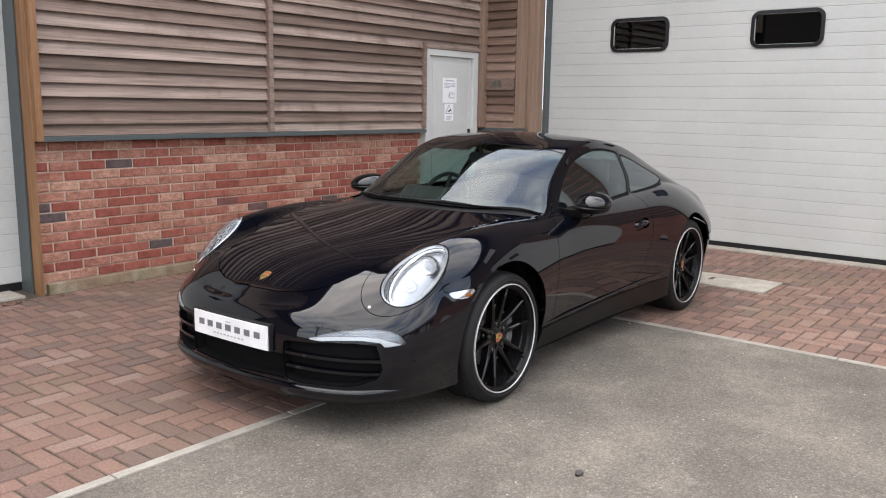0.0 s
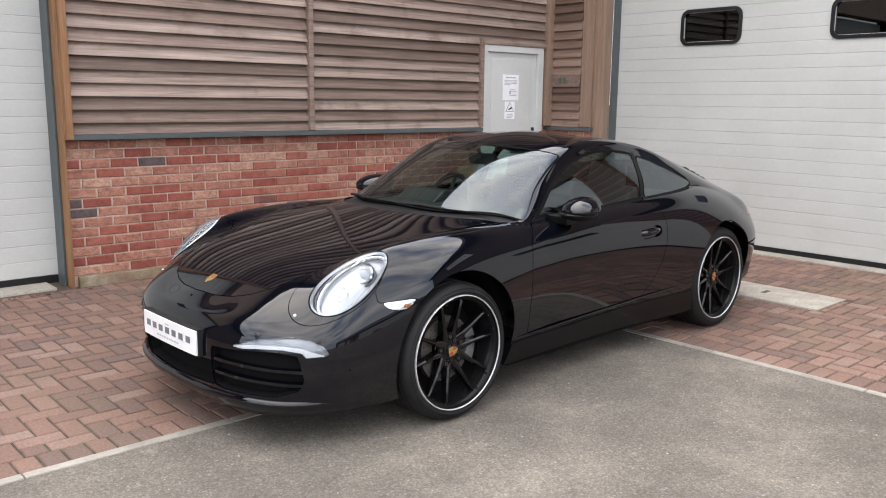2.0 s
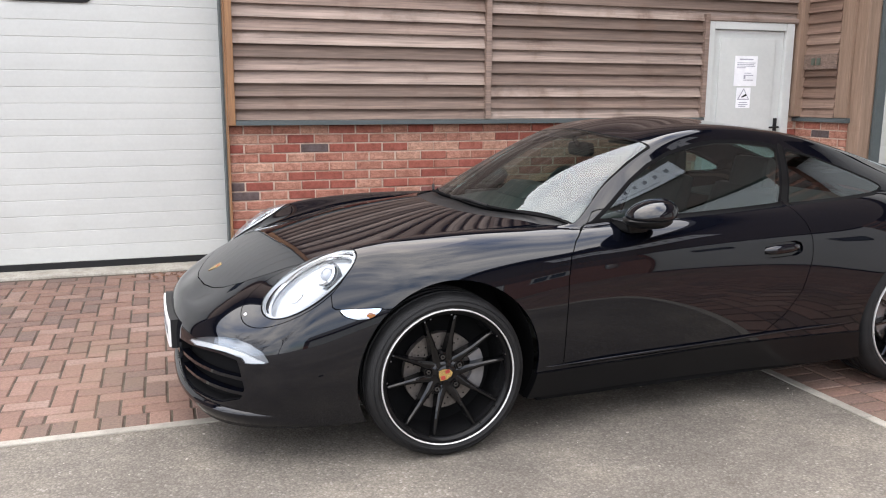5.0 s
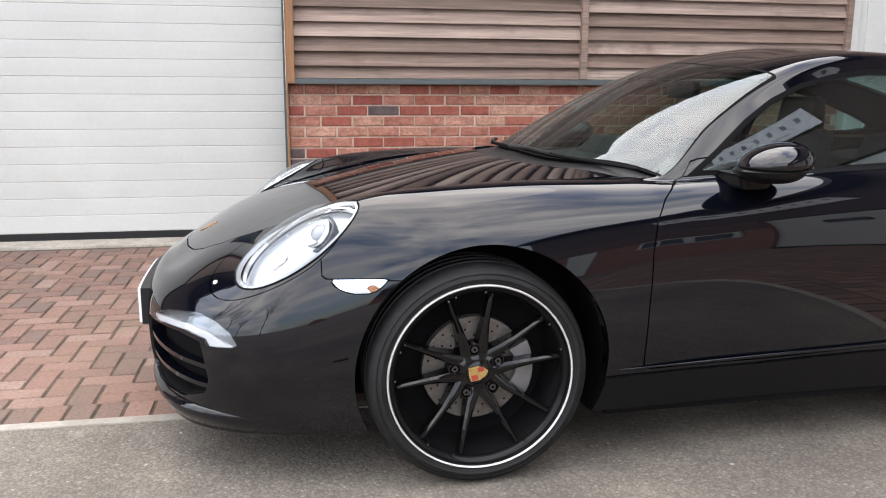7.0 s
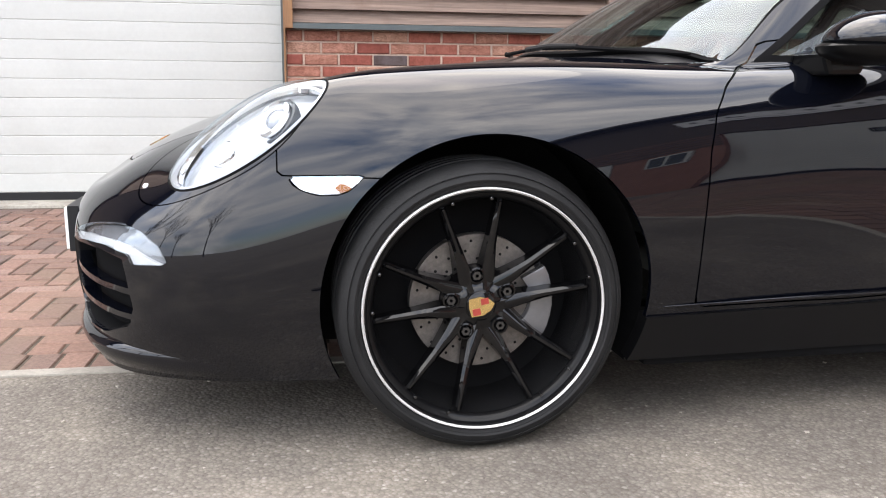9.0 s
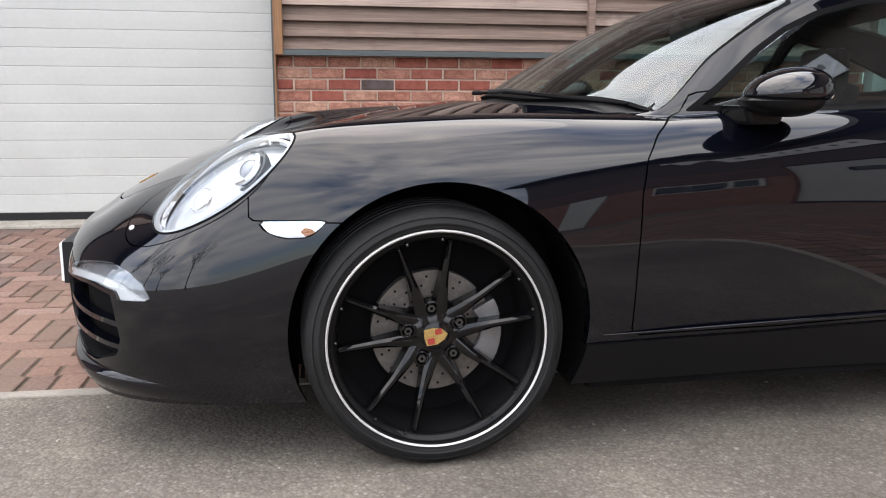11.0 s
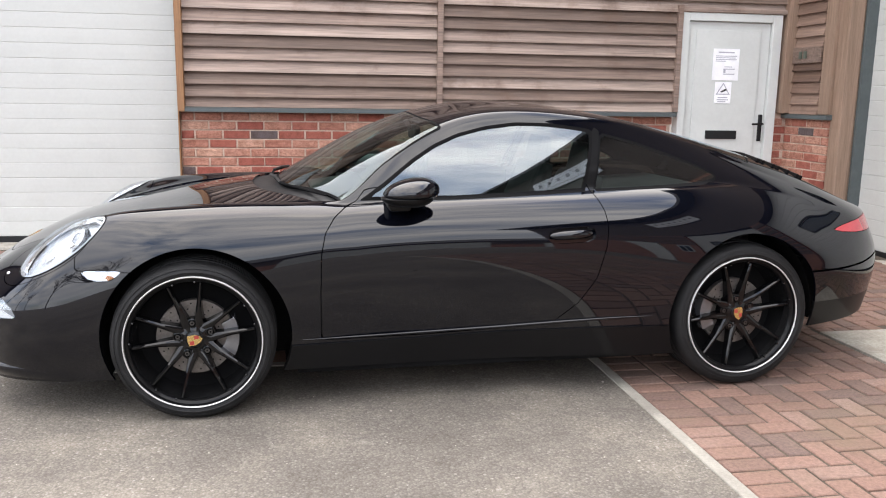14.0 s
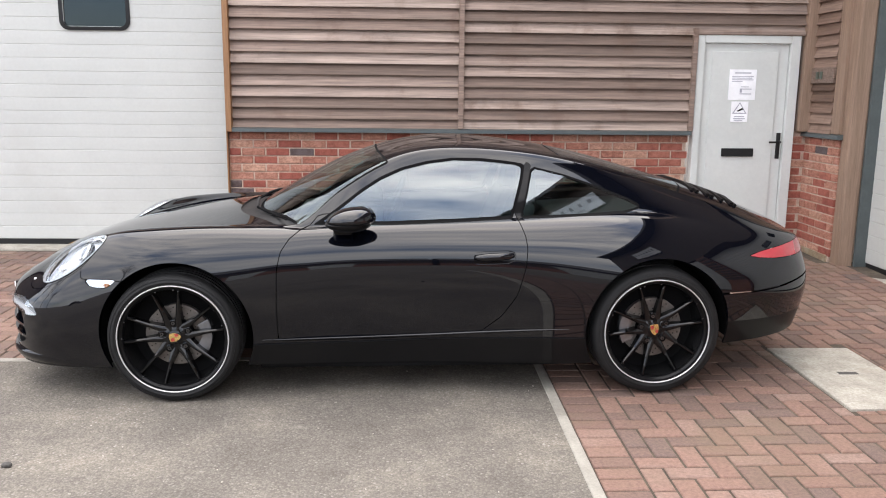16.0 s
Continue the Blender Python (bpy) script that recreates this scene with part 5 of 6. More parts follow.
    for ring, (r, n) in enumerate(((0.100, 16), (0.121, 18), (0.142, 20))):
        for i in range(n):
            a = 2 * math.pi * (i + ring * 0.33) / n
            bmesh.ops.create_circle(dots, cap_ends=True, radius=0.0036, segments=7, matrix=Matrix.Translation((r * math.sin(a), 0.0972, r * math.cos(a))) @ Matrix.Rotation(radians(90), 4, "X"))
    tagged(part("drilled_holes", dots, M_UNDER, disc), kind="stuff")
    part("dust_shield", lathe([(0.0, 0.165), (0.30 if width > 0.26 else 0.27, 0.165)], 48), M_UNDER, w)
    part("disc_bell", lathe([(0.0, 0.09), (0.075, 0.092), (0.088, 0.10), (0.088, 0.13)], 40), M_CALIPER, w, smooth=True)
    bm = bmesh.new()
    arc = [radians(a if cx < 1 else -a) for a in range(62, 119, 8)]
    inner_r = [(0.112 + 0.012 * math.sin(abs(a - arc[0]) * 3)) for a in arc]
    prism([(0.178 * math.sin(a), 0.178 * math.cos(a)) for a in arc] + [(r * math.sin(a), r * math.cos(a)) for a, r in zip(arc[::-1], inner_r)], 0.076, 0.15, "y", bm, 0.006)
    part("brake_caliper", bm, M_CALIPER, w, "dark grey brake caliper", True)
    w.matrix_basis = pose(cx, -outer if side < 0 else outer, cz, 0, 0, 0 if side < 0 else 180)
    return w


for side in (-1, 1):
    wheel(FRONT[0], FRONT[1], R_FRONT, 0.876, 0.245, side)
    wheel(REAR[0], REAR[1], R_REAR, 0.862, 0.295, side)

# ---- car: mirrors, handles, plate, badge, wipers ----
for s in (-1, 1):
    bm = bmesh.new()
    bmesh.ops.create_uvsphere(bm, u_segments=28, v_segments=18, radius=1)
    for v in bm.verts:
        x, y, z = v.co
        z = z * (0.067 if z > 0 else 0.030)
        x = x * (0.140 if x < 0 else 0.100)
        v.co = (0.912 + x + 0.018 * z / 0.06, s * (0.865 + y * 0.112 - 0.02 * x / 0.1), 0.930 + z)
    m1 = part("door_mirror", bm, M_PAINT, car, smooth=True)
    bm = bmesh.new()
    bmesh.ops.create_uvsphere(bm, u_segments=28, v_segments=14, radius=1)
    for v in bm.verts:
        x, y, z = v.co
        v.co = (0.898 + x * (0.134 if x < 0 else 0.094), s * (0.862 + y * 0.108 - 0.02 * x), 0.913 + z * (0.020 if z > 0 else 0.042))
    part("mirror_base", bm, M_SILL, m1, "satin black lower shell", True)
    part("mirror_stalk", prism([(0.79, 0.900), (0.91, 0.900), (0.895, 0.852), (0.81, 0.850)], s * 0.715, s * 0.85, "y", None, 0.012), M_SILL, m1)
    part("mirror_glass", prism([(a, b + 0.934) for a, b in rounded(0.115, 0.040, 0.018)], 0.984, 0.9895, "x"), M_CHROME, m1).matrix_basis = pose(0, s * 0.862, 0)
    part("door_handle", tube([(1.508, s * 0.838, 0.735), (1.53, s * 0.852, 0.736), (1.565, s * 0.860, 0.739), (1.64, s * 0.862, 0.743), (1.68, s * 0.856, 0.745), (1.702, s * 0.842, 0.746)], [0.012, 0.017, 0.020, 0.020, 0.017, 0.012], 14), M_PAINT, car, smooth=True)

plate_thing = new("number_plate")
plate_thing.parent = car
plate_thing["label"] = "white plate with dark plain bars"
nose_line = SKIN[:3 * PER_STATION, int(np.argmin(np.abs(LINE_AT - 4.15)))]


def nose_at(y):
    return float(np.interp(abs(y), nose_line[:, 1], nose_line[:, 0]))


def bent(half, z0, z1, back, front, n=18):
    """A thin board that follows the nose across the car."""
    bm = bmesh.new()
    rings = []
    for k in range(n + 1):
        y = -half + 2 * half * k / n
        x = 0.6 * nose_at(y) + 0.4 * nose_at(half * 0.5)
        rings.append([bm.verts.new((x - d, y, z)) for d, z in ((front, z0), (front, z1), (back, z1), (back, z0))])
    for a, b in zip(rings, rings[1:]):
        for q in range(4):
            bm.faces.new((a[q], a[(q + 1) % 4], b[(q + 1) % 4], b[q]))
    bm.faces.new(rings[0])
    bm.faces.new(rings[-1][::-1])
    return bm


def print_bar(y, w, z0, z1, material):
    x = 0.6 * nose_at(y) + 0.4 * nose_at(0.13)
    part("print_bar", box(x - 0.0275, x - 0.0255, y - w, y + w, z0, z1), material, plate_thing)


part("plate_board", bent(0.262, 0.380, 0.490, 0.017, 0.025), M_PLATE, plate_thing)
part("plate_holder", bent(0.268, 0.374, 0.496, -0.02, 0.0165), M_BLACK, plate_thing)
for k in range(7):
    print_bar(0.198 - 0.066 * k, 0.019, 0.427, 0.456, M_PRINT)
for k in range(9):
    print_bar(0.10 - 0.025 * k, 0.0075, 0.401, 0.408, M_PRINT_GREY)
print_bar(0.0, 0.018, 0.468, 0.472, M_PRINT_GREY)
# wipers, badge, washers, lip, exhaust
for a, b, c in (((6.93, -1.3), (6.92, -0.6), (6.93, 0.25)), ((6.90, 0.15), (6.90, 0.95), (6.93, 1.95))):
    pts = []
    for st, ln in (a, b, c):
        p = spot(st, abs(ln), 0.020)
        pts.append(p if ln >= 0 else Vector((p.x, -p.y, p.z)))
    arm = part("wiper", tube([pts[0], pts[0].lerp(pts[1], 0.5) + Vector((0, 0, 0.008)), pts[1] + Vector((0, 0, 0.004))], [0.009, 0.007, 0.006], 8), M_BLACK, car, smooth=True)
    lo, hi = pts[0].lerp(pts[1], 0.35), pts[2]
    part("wiper_blade", tube([lo, lo.lerp(pts[1], 0.6), pts[1], pts[1].lerp(hi, 0.6), hi], [0.004, 0.006, 0.007, 0.006, 0.004], 6), M_RUBBER, arm)
badge = part("bonnet_badge", prism([(-0.028, 0.022), (-0.031, 0.0), (-0.028, -0.022), (0.0, -0.024), (0.02, -0.016), (0.036, 0.0), (0.02, 0.016), (0.0, 0.024)], 0.0, 0.0035, "z"), M_GOLD, car, "gold shield badge")
nose = SKIN[:, 0]
badge_i = int(np.argmin(np.abs(nose[:6 * PER_STATION, 0] + 0.792)))
badge.matrix_basis = pose(nose[badge_i, 0], 0, nose[badge_i, 2] - 0.0025, 0, -math.degrees(math.atan2(-nose[badge_i, 5], nose[badge_i, 7])), 0) @ pose(0, 0, 0, 0, 0, 180)
part("badge_field", box(-0.022, -0.002, 0.003, 0.016, 0.0035, 0.0045), M_BADGE_RED, badge)
for s in (-1, 1):
    bm = bmesh.new()
    bmesh.ops.create_uvsphere(bm, u_segments=14, v_segments=8, radius=0.010)
    part("washer_jet", bm, M_CHROME, car, smooth=True).matrix_basis = pose(-0.735, s * 0.628, 0.586)
    part("sill_ledge", tube([(0.44, s * 0.849, 0.316), (0.70, s * 0.842, 0.320), (1.0, s * 0.834, 0.326), (1.3, s * 0.835, 0.335), (1.55, s * 0.843, 0.347), (1.80, s * 0.856, 0.358), (2.0, s * 0.869, 0.365)], [0.002, 0.005, 0.006, 0.007, 0.007, 0.006, 0.002], 12), M_PAINT, car, smooth=True)
    part("exhaust_tip", tube([(3.12, s * 0.40, 0.30), (3.30, s * 0.41, 0.30), (3.34, s * 0.41, 0.30)], [0.04, 0.045, 0.045], 24), M_CHROME, car, smooth=True)
# chin lip under the front bumper
bm = bmesh.new()
edge_line = [Vector((p[0], p[1], 0)) for p in SKIN[0:58:3, -4]]
edge_line = [Vector((p.x, -p.y, 0)) for p in edge_line[:0:-1]] + edge_line
rows = []
for k, base in enumerate(edge_line):
    run = edge_line[min(k + 1, len(edge_line) - 1)] - edge_line[max(k - 1, 0)]
    d = Vector((-run.y, run.x, 0)).normalized()
    fade = 1 - max(0.0, (abs(k - 19) / 19 * 4.1 - 2.1) / 2.0)
    rows.append([bm.verts.new(base + d * (o * fade - 0.012 * (1 - fade)) + Vector((0, 0, 0.185 + z))) for o, z in ((-0.03, 0.062), (0.004, 0.052), (0.018, 0.046), (0.026, 0.036), (0.024, 0.022), (0.008, -0.006), (-0.03, -0.014))])
for a, b in zip(rows, rows[1:]):
    for j in range(7):
        bm.faces.new((a[j], a[(j + 1) % 7], b[(j + 1) % 7], b[j]))
lip = part("front_lip", bm, M_PAINT, car)
lip.data.shade_smooth()
# slatted vent on the tail lid
vent = new("lid_vent")
vent.parent = car
for k in range(7):
    st = 12.42 + 0.11 * k
    pts = [spot(st, ln, 0.006) for ln in (1.0, 0.5, 0.0)]
    pts += [Vector((p.x, -p.y, p.z)) for p in pts[1::-1]]
    part("vent_slat", tube(pts, 0.010, 6), M_SILL, vent, smooth=True)

# ---- car: cabin ----
part("dashboard", prism([(0.52, 0.84), (0.72, 0.865), (0.98, 0.885), (1.04, 0.85), (1.02, 0.72), (0.98, 0.40), (0.70, 0.35)], -0.64, 0.64, "y", None, 0.02), M_CABIN, car)
part("cabin_floor", box(0.60, 2.50, -0.66, 0.66, 0.24, 0.30), M_CABIN, car)
part("rear_shelf", prism([(1.98, 0.30), (2.05, 0.84), (2.62, 0.88), (2.62, 0.30)], -0.60, 0.60, "y", None, 0.02), M_CABIN, car)
part("centre_console", box(0.98, 1.75, -0.11, 0.11, 0.30, 0.60, 0.03), M_CABIN, car)
for s in (-1, 1):
    part("door_card", prism([(0.62, 0.34), (0.70, 0.868), (1.74, 0.885), (1.74, 0.34)], s * 0.70, s * 0.73, "y"), M_CABIN, car)
    seat = new("seat")
    seat.parent = car
    part("seat_base", box(1.18, 1.66, s * 0.36 - 0.24, s * 0.36 + 0.24, 0.34, 0.50, 0.05), M_CABIN_GREY, seat)
    part("backrest", prism([(1.56, 0.46), (1.78, 0.98), (1.86, 0.97), (1.74, 0.44)], s * 0.36 - 0.235, s * 0.36 + 0.235, "y", None, 0.035), M_CABIN_GREY, seat)
    part("head_restraint", prism([(1.775, 0.95), (1.815, 1.12), (1.87, 1.11), (1.87, 0.95)], s * 0.36 - 0.13, s * 0.36 + 0.13, "y", None, 0.025), M_CABIN_GREY, seat)
    part("sun_visor", prism([(1.10, 1.195), (1.26, 1.232), (1.26, 1.222), (1.10, 1.185)], s * 0.34 - 0.17, s * 0.34 + 0.17, "y"), M_CABIN_GREY, car)
bm = bmesh.new()
ring = [(0.185 * math.cos(2 * math.pi * k / 36), 0.0, 0.185 * math.sin(2 * math.pi * k / 36)) for k in range(36)]
tube(ring + ring[:1], 0.015, 8, bm)
for a in (90, 215, 325):
    tube([(0, 0.01, 0), (0.18 * math.cos(radians(a)), 0, 0.18 * math.sin(radians(a)))], 0.014, 6, bm)
bmesh.ops.create_uvsphere(bm, u_segments=16, v_segments=10, radius=0.06)
part("steering_wheel", bm, M_CABIN, car, smooth=True).matrix_basis = pose(1.10, 0.36, 0.84, 0, 0, 90) @ pose(0, 0, 0, 22, 0, 0)
part("instrument_hood", prism([(0.80, 0.87), (0.90, 0.945), (1.03, 0.935), (1.04, 0.87)], 0.18, 0.54, "y", None, 0.02), M_CABIN, car)
part("rear_view_mirror", prism([(a, 1.145 + b) for a, b in rounded(0.225, 0.07, 0.03)], 1.03, 1.06, "x", None, 0.008), M_BLACK, car)
part("mirror_stem", tube([(1.03, 0, 1.16), (1.0, 0, 1.205)], 0.012, 8), M_BLACK, car)
car.matrix_world = pose(-0.016, -2.882, 0.0, 0, 0, 1.4)

# ---- around the yard: what the paint and the glass mirror ----
sign = tagged(new("fascia_sign"), "long white fascia sign with dark plain bars", "sign")
part("sign_board", box(4.950, 4.975, -9.86, -6.65, 4.39, 5.09, 0.006), M_PLATE, sign)
for k in range(7):
    y = -7.0 - 0.42 * k
    part("sign_bar", box(4.943, 4.949, y - 0.065, y + 0.065, 4.71, 4.88), M_PRINT, sign)
part("sign_bar", box(4.943, 4.949, -9.1, -7.4, 4.50, 4.55), M_PRINT_GREY, sign)


def far_unit(x0, x1, y, height):
    """One of the units across the yard: brick below, timber above, pale doors."""
    unit = tagged(new("workshop_unit"), "brick and timber workshop unit across the yard", "building", "units across the yard")
    part("wall", box(x0, x1, y - 6, y, 0.0, 1.4), M_RENDER, unit)
    part("upper_wall", box(x0, x1, y - 6, y - 0.02, 1.4, height), M_DARKCLAD, unit)
    part("roof", prism([(y + 0.4, height - 0.05), (y + 0.4, height + 0.08), (y - 3.2, height + 1.9), (y - 6.4, height + 0.08), (y - 6.4, height - 0.05)], x0, x1, "x"), M_ROOF, unit)
    w = x1 - x0
    part("garage_door", box(x0 + 0.15 * w, x0 + 0.52 * w, y, y + 0.03, 0.02, 2.9, 0.005), M_SHUTTER, unit)
    part("entrance_door", box(x0 + 0.66 * w, x0 + 0.76 * w, y, y + 0.03, 0.02, 2.05, 0.005), M_UPVC, unit)
    return unit


for k in range(2, 5):
    far_unit(-30 + 11 * k, -19.2 + 11 * k, -31.0, 3.6)


def bare_tree(x, y, height, seed):
    rng = random.Random(seed)
    tree = tagged(new("bare_tree"), "leafless winter tree with fine dark branches", "tree", "bare trees")
    trunk = [Vector((x, y, 0)), Vector((x + 0.05, y, height * 0.25)), Vector((x - 0.05, y + 0.1, height * 0.5))]
    part("trunk", tube(trunk, [0.22, 0.17, 0.12], 8), M_BARK, tree)
    bm = bmesh.new()

    def grow(p, d, length, radius, level):
        q = p + d * length
        tube([p, p.lerp(q, 0.5) + Vector((rng.uniform(-1, 1), rng.uniform(-1, 1), 0)) * length * 0.06, q], [radius, radius * 0.8, radius * 0.55], 4, bm)
        if level:
            for _ in range(3):
                nd = (d + Vector((rng.uniform(-1, 1), rng.uniform(-1, 1), rng.uniform(-0.25, 0.8))) * 0.75).normalized()
                grow(p.lerp(q, rng.uniform(0.55, 1.0)), nd, length * 0.68, radius * 0.55, level - 1)

    for _ in range(5):
        a = rng.uniform(0, 6.28)
        grow(trunk[2], Vector((math.cos(a) * 0.5, math.sin(a) * 0.5, 0.85)).normalized(), height * 0.24, 0.085, 4)
    tagged(part("crown", bm, M_BARK, tree), kind="stuff")


for k, (x, y, h) in enumerate(((-15, -22, 11), (-21, -10, 12), (-24, -17, 10), (-19, -3, 12))):
    bare_tree(x, y, h, k + 3)

# ---- small things on the ground ----
slab = structure(part("concrete_slab", box(3.37, 3.87, -3.96, -2.97, -0.06, 0.031, 0.005), M_SLAB), "pale concrete slab with a small dark slot", "slab")
part("slot", box(3.575, 3.685, -3.455, -3.415, 0.025, 0.0325), M_STONE, slab)
for x, y, r in ((-0.488, -4.470, 0.017), (1.36, -5.9, 0.012)):
    bm = bmesh.new()
    bmesh.ops.create_icosphere(bm, subdivisions=2, radius=r)
    for v in bm.verts:
        v.co = Vector((v.co.x * 1.3, v.co.y, v.co.z * 0.7)) * (1 + 0.12 * math.sin(v.co.x * 311 + v.co.z * 177))
    tagged(part("stone", bm, M_STONE), "small dark stone lying on the asphalt", "stone").matrix_world = pose(x, y, r * 0.6)
bm = bmesh.new()
rng = random.Random(11)
for _ in range(260):
    x, y, r = rng.uniform(-3.5, 1.85), rng.uniform(-6.6, -3.2), rng.choice((0.0012, 0.0015, 0.002, 0.003))
    m = Matrix.Translation((x, y, r * 0.4)) @ Matrix.Rotation(rng.uniform(0, 3), 4, "Z") @ Matrix.Diagonal((1.6 * r, r, 0.7 * r, 1))
    bmesh.ops.create_cube(bm, size=2, matrix=m)
tagged(part("grit", bm, M_SLAB), "pale grit scattered over the asphalt", "grit", kind="stuff")

# dead leaves and crumbs of earth swept against the wall
M_LEAF = surface("dead_leaf", [(0.2, (0.10, 0.045, 0.025)), (0.8, (0.22, 0.10, 0.05))], 30.0, (0.7, 0.9), 0.2, 90.0, pick="island")
bm = bmesh.new()
for _ in range(150):
    if rng.random() < 0.4:
        x, y = rng.uniform(-1.3, -0.5), -0.02 - abs(rng.gauss(0, 0.10))
    else:
        x, y = rng.uniform(-0.5, 4.8), 0.012 - abs(rng.gauss(0, 0.05))
    s = rng.uniform(0.004, 0.013)
    m = Matrix.Translation((x, y, rise(x, y) + 0.003)) @ Matrix.Rotation(rng.uniform(0, 6.2), 4, "Z") @ Matrix.Rotation(rng.uniform(-0.5, 0.5), 4, "X") @ Matrix.Diagonal((s * 1.7, s, 0.0012, 1))
    bmesh.ops.create_cube(bm, size=1.6, matrix=m)
tagged(part("leaf_litter", bm, M_LEAF), "brown dead leaves and crumbs along the wall foot", "leaves", kind="stuff")

# ---- bricks of the plinth walls ----
def chamfered(lx, ly, lz, c):
    """A brick lying along x, its outer face at -y, edges broken by c."""
    bm = bmesh.new()
    back = [bm.verts.new((sx * lx / 2, ly, sz * lz / 2)) for sx, sz in ((-1, -1), (1, -1), (1, 1), (-1, 1))]
    mid = [bm.verts.new((sx * lx / 2, c, sz * lz / 2)) for sx, sz in ((-1, -1), (1, -1), (1, 1), (-1, 1))]
    front = [bm.verts.new((sx * (lx / 2 - c) + random.uniform(-0.003, 0.002), random.uniform(-0.003, 0.002), sz * (lz / 2 - c) + random.uniform(-0.002, 0.002))) for sx, sz in ((-1, -1), (1, -1), (1, 1), (-1, 1))]
    for a, b in ((back, mid), (mid, front)):
        for k in range(4):
            bm.faces.new((a[k], a[(k + 1) % 4], b[(k + 1) % 4], b[k]))
    bm.faces.new(front[::-1])
    bmesh.ops.recalc_face_normals(bm, faces=bm.faces)
    return bm


def piece_mesh(name, bm, material):
    me = bpy.data.meshes.new(name)
    bm.to_mesh(me)
    bm.free()
    me.materials.append(material)
    return me


BRICKS = {}


def lay_brick(parent, centre, length, turn):
    key = round(length, 3)
    if key not in BRICKS:
        BRICKS[key] = [piece_mesh("brick", chamfered(length, 0.03, 0.0645, 0.005), M_BRICK) for _ in range(6)]
    ob = new("brick", random.choice(BRICKS[key]))
    ob.parent = parent
    ob.matrix_basis = pose(centre[0], centre[1], centre[2], random.uniform(-0.5, 0.5), 0, turn + random.uniform(-0.3, 0.3))


def brickwork(parent, a0, a1, z0, courses, place, turn):
    for c in range(courses):
        a = a0 - (0.1125 if c % 2 else 0.0)
        while a < a1:
            lo, hi = max(a, a0), min(a + 0.215, a1)
            if hi - lo > 0.04:
                lay_brick(parent, place((lo + hi) / 2, z0 + 0.075 * (c + 0.5)), round(hi - lo, 2), turn)
            a += 0.225


brickwork(wall_north, -0.498, 3.812, 0.121, 14, lambda a, z: (a, 0.052 + random.uniform(-0.002, 0.002), z), 0)
brickwork(wall_north, 4.815, 4.952, 0.121, 14, lambda a, z: (a, 0.052, z), 0)
brickwork(wall_east, -0.05, 0.598, 0.121, 14, lambda a, z: (4.942 + random.uniform(-0.002, 0.002), -a, z), -90)

# ---- block paving ----
CELL = 0.103
PAVERS = {}


def paver_mesh(lx, ly, material, name):
    bm = bmesh.new()
    c = 0.004
    low = [bm.verts.new((sx * lx / 2, sy * ly / 2, -0.05)) for sx, sy in ((-1, -1), (1, -1), (1, 1), (-1, 1))]
    mid = [bm.verts.new((sx * lx / 2, sy * ly / 2, -c)) for sx, sy in ((-1, -1), (1, -1), (1, 1), (-1, 1))]
    top = [bm.verts.new((sx * (lx / 2 - c), sy * (ly / 2 - c), 0)) for sx, sy in ((-1, -1), (1, -1), (1, 1), (-1, 1))]
    for a, b in ((low, mid), (mid, top)):
        for k in range(4):
            bm.faces.new((a[k], a[(k + 1) % 4], b[(k + 1) % 4], b[k]))
    bm.faces.new(top)
    return piece_mesh(name, bm, material)


laid = []
J = 0.0105
# header courses along the edging
n = int((KERB_X - 0.03 + 8.986) / 0.0995)
for i in range(n):
    laid.append((-8.986 + 0.0995 * (i + 0.5), KERB_Y + 0.109, 0.0995 - J, 0.161 - J))
i = 0
while KERB_Y + 0.2 - CELL * i > -9.0:
    laid.append((KERB_X + 0.03 + 0.0955, KERB_Y + 0.2 - CELL * (i + 0.5), 0.191 - J, CELL - J))
    i += 1
X_LEFT, Y_LOW = KERB_X + 0.221, KERB_Y + 0.189


def on_paving(x0, x1, y0, y1):
    if x1 > 5.06 or y1 > 0.06 or y0 < -9.0 or x0 < -9.0:
        return False
    if x1 > 4.93 and y1 > -0.58 or x1 > 5.04:
        return False
    if y0 > Y_LOW - 0.001:
        clear = True
    else:
        clear = x0 > X_LEFT - 0.001
    inside_slab = x0 < 3.875 and x1 > 3.365 and y0 < -2.965 and y1 > -3.965
    return clear and not inside_slab


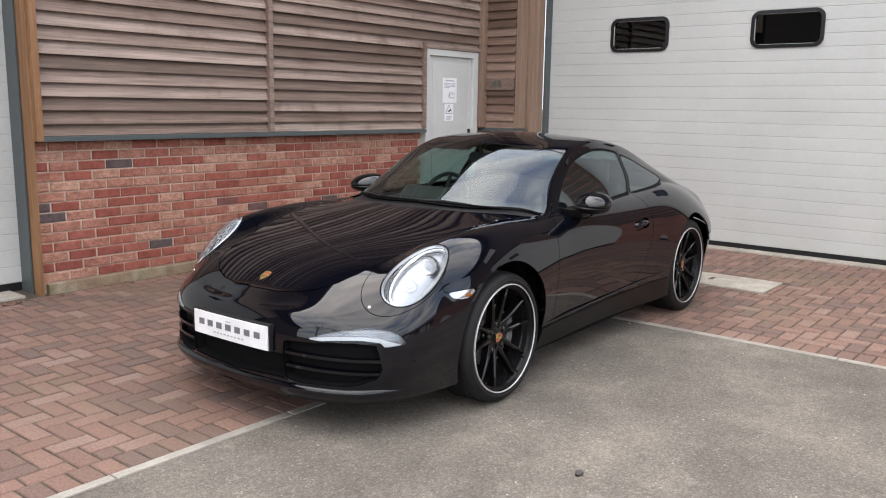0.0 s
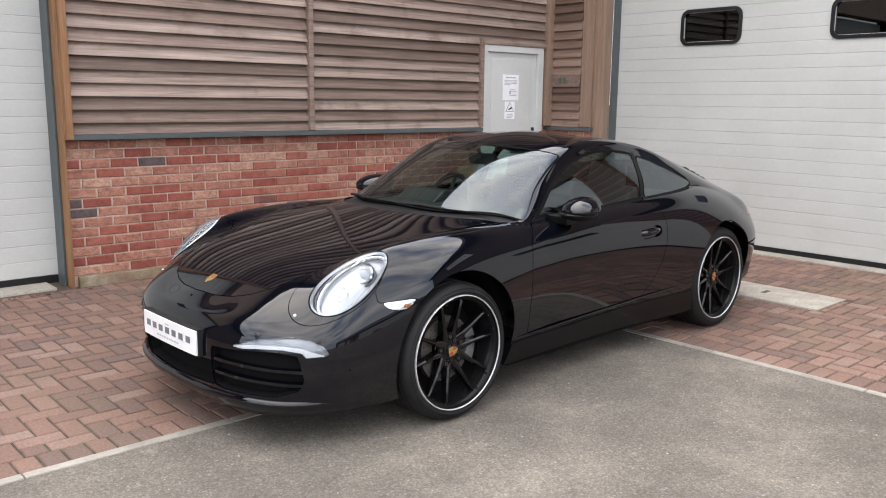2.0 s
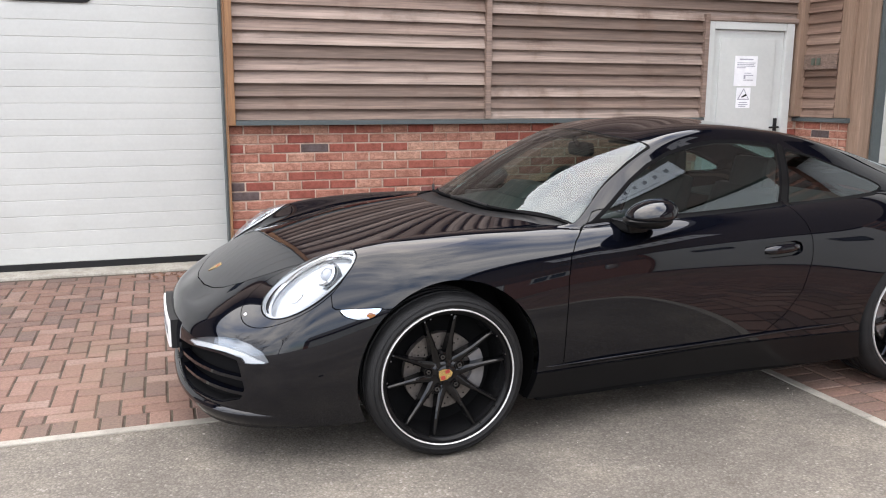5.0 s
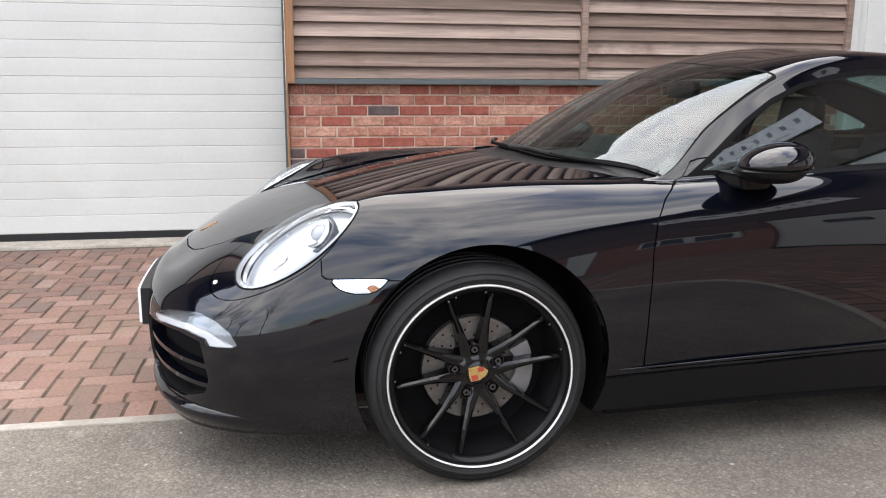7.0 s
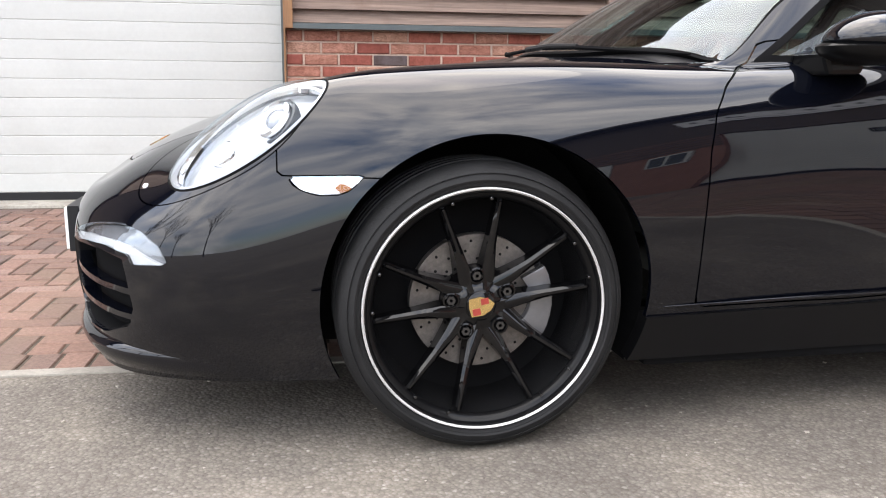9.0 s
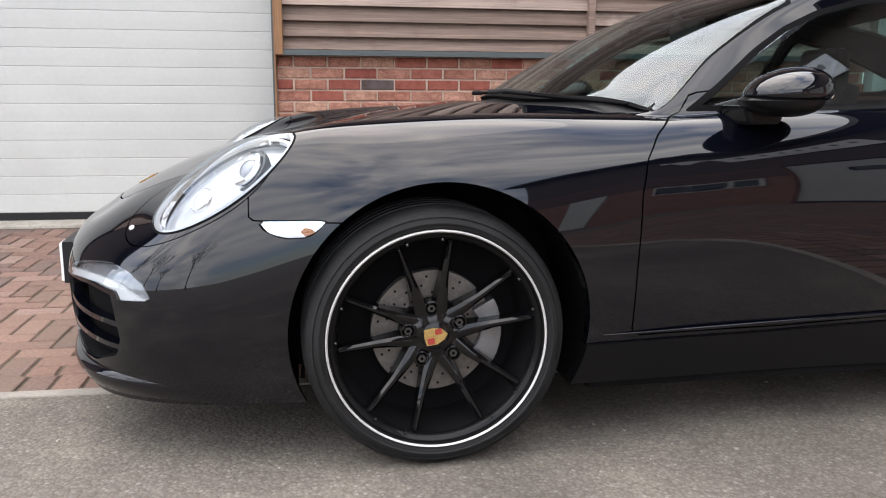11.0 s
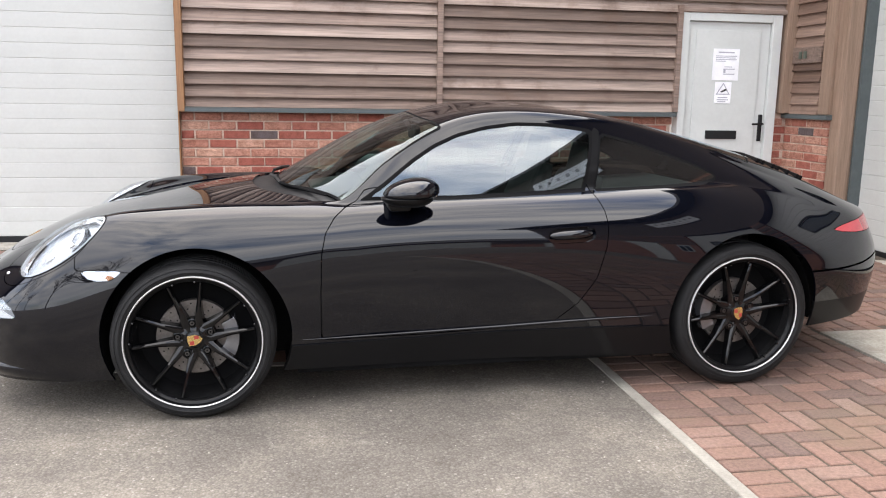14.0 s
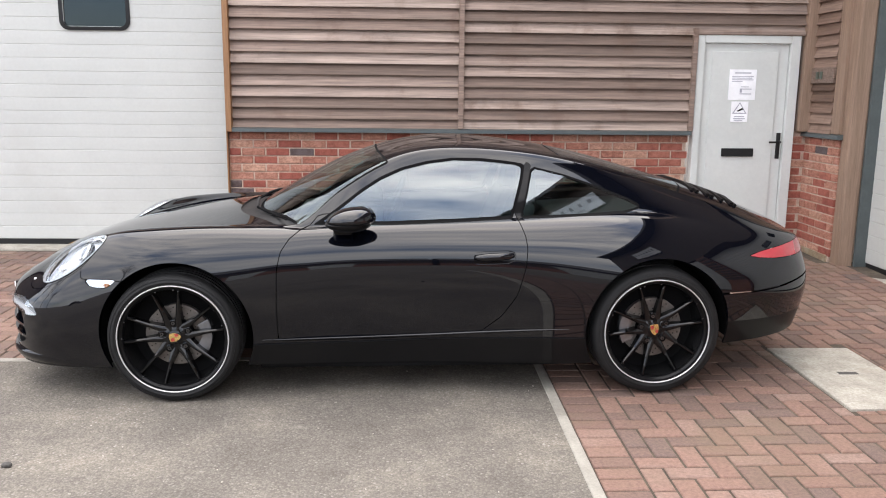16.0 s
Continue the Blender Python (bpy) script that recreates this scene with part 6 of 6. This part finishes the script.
OX, OY = X_LEFT, Y_LOW
for i in range(-110, 40):
    for j in range(-62, 34):
        d = (i + j) % 4
        if d == 0:
            x0, y0, lx, ly = OX + i * CELL, OY + j * CELL, 2 * CELL, CELL
        elif d == 2:
            x0, y0, lx, ly = OX + i * CELL, OY + j * CELL, CELL, 2 * CELL
        else:
            continue
        if on_paving(x0, x0 + lx, y0, y0 + ly):
            laid.append((x0 + lx / 2, y0 + ly / 2, lx - J, ly - J))
        else:
            for half in (0, 1):
                hx, hy = (x0 + half * CELL, y0) if d == 0 else (x0, y0 + half * CELL)
                if on_paving(hx, hx + CELL, hy, hy + CELL):
                    laid.append((hx + CELL / 2, hy + CELL / 2, CELL - J, CELL - J))
                elif 3.2 < hx < 3.95 and -4.1 < hy < -2.9:
                    # blocks cut to the slab's edges
                    cx0, cx1, cy0, cy1 = hx, hx + CELL, hy, hy + CELL
                    if cy0 < -2.965 and cy1 > -3.965:
                        cx0, cx1 = (cx0, 3.366) if cx0 < 3.366 < cx1 else (3.874, cx1) if cx0 < 3.874 < cx1 else (0, 0)
                    if (cx0, cx1) == (0, 0):
                        cx0, cx1 = hx, hx + CELL
                        cy0, cy1 = (-2.966, cy1) if cy0 < -2.966 < cy1 else (cy0, -3.964) if cy0 < -3.964 < cy1 else (0, 0)
                    if cx1 - cx0 > 0.022 and cy1 - cy0 > 0.022:
                        laid.append(((cx0 + cx1) / 2, (cy0 + cy1) / 2, cx1 - cx0 - J, cy1 - cy0 - J))

verts, faces, single = [], [], 0
for x, y, lx, ly in laid:
    z = rise(x, y) + random.uniform(-0.0012, 0.0012)
    tip = (random.uniform(-0.35, 0.35), random.uniform(-0.35, 0.35))
    near = (-2.1 < x < -0.55 and y < -2.35) or (1.9 < x < 3.5 and -4.75 < y < -3.35)
    if near and single < 300:
        key = (round(lx, 3), round(ly, 3))
        if key not in PAVERS:
            PAVERS[key] = paver_mesh(lx, ly, M_PAVER, "paver")
        ob = new("paver", PAVERS[key])
        ob.parent = pavement
        ob.matrix_basis = pose(x, y, z, tip[0], tip[1], random.uniform(-0.4, 0.4))
        single += 1
        continue
    c, b = 0.004, len(verts)
    for inset, drop in ((0, 0.03), (0, c), (c, 0)):
        for sx, sy in ((-1, -1), (1, -1), (1, 1), (-1, 1)):
            px, py = sx * (lx / 2 - inset), sy * (ly / 2 - inset)
            verts.append((x + px, y + py, z - drop + radians(tip[0]) * py - radians(tip[1]) * px))
    for r in (0, 4):
        for k in range(4):
            faces.append((b + r + k, b + r + (k + 1) % 4, b + r + 4 + (k + 1) % 4, b + r + 4 + k))
    faces.append((b + 8, b + 9, b + 10, b + 11))
tagged(mesh_object("paver_field", verts, faces, M_PAVER_FAR, pavement), kind="stuff")
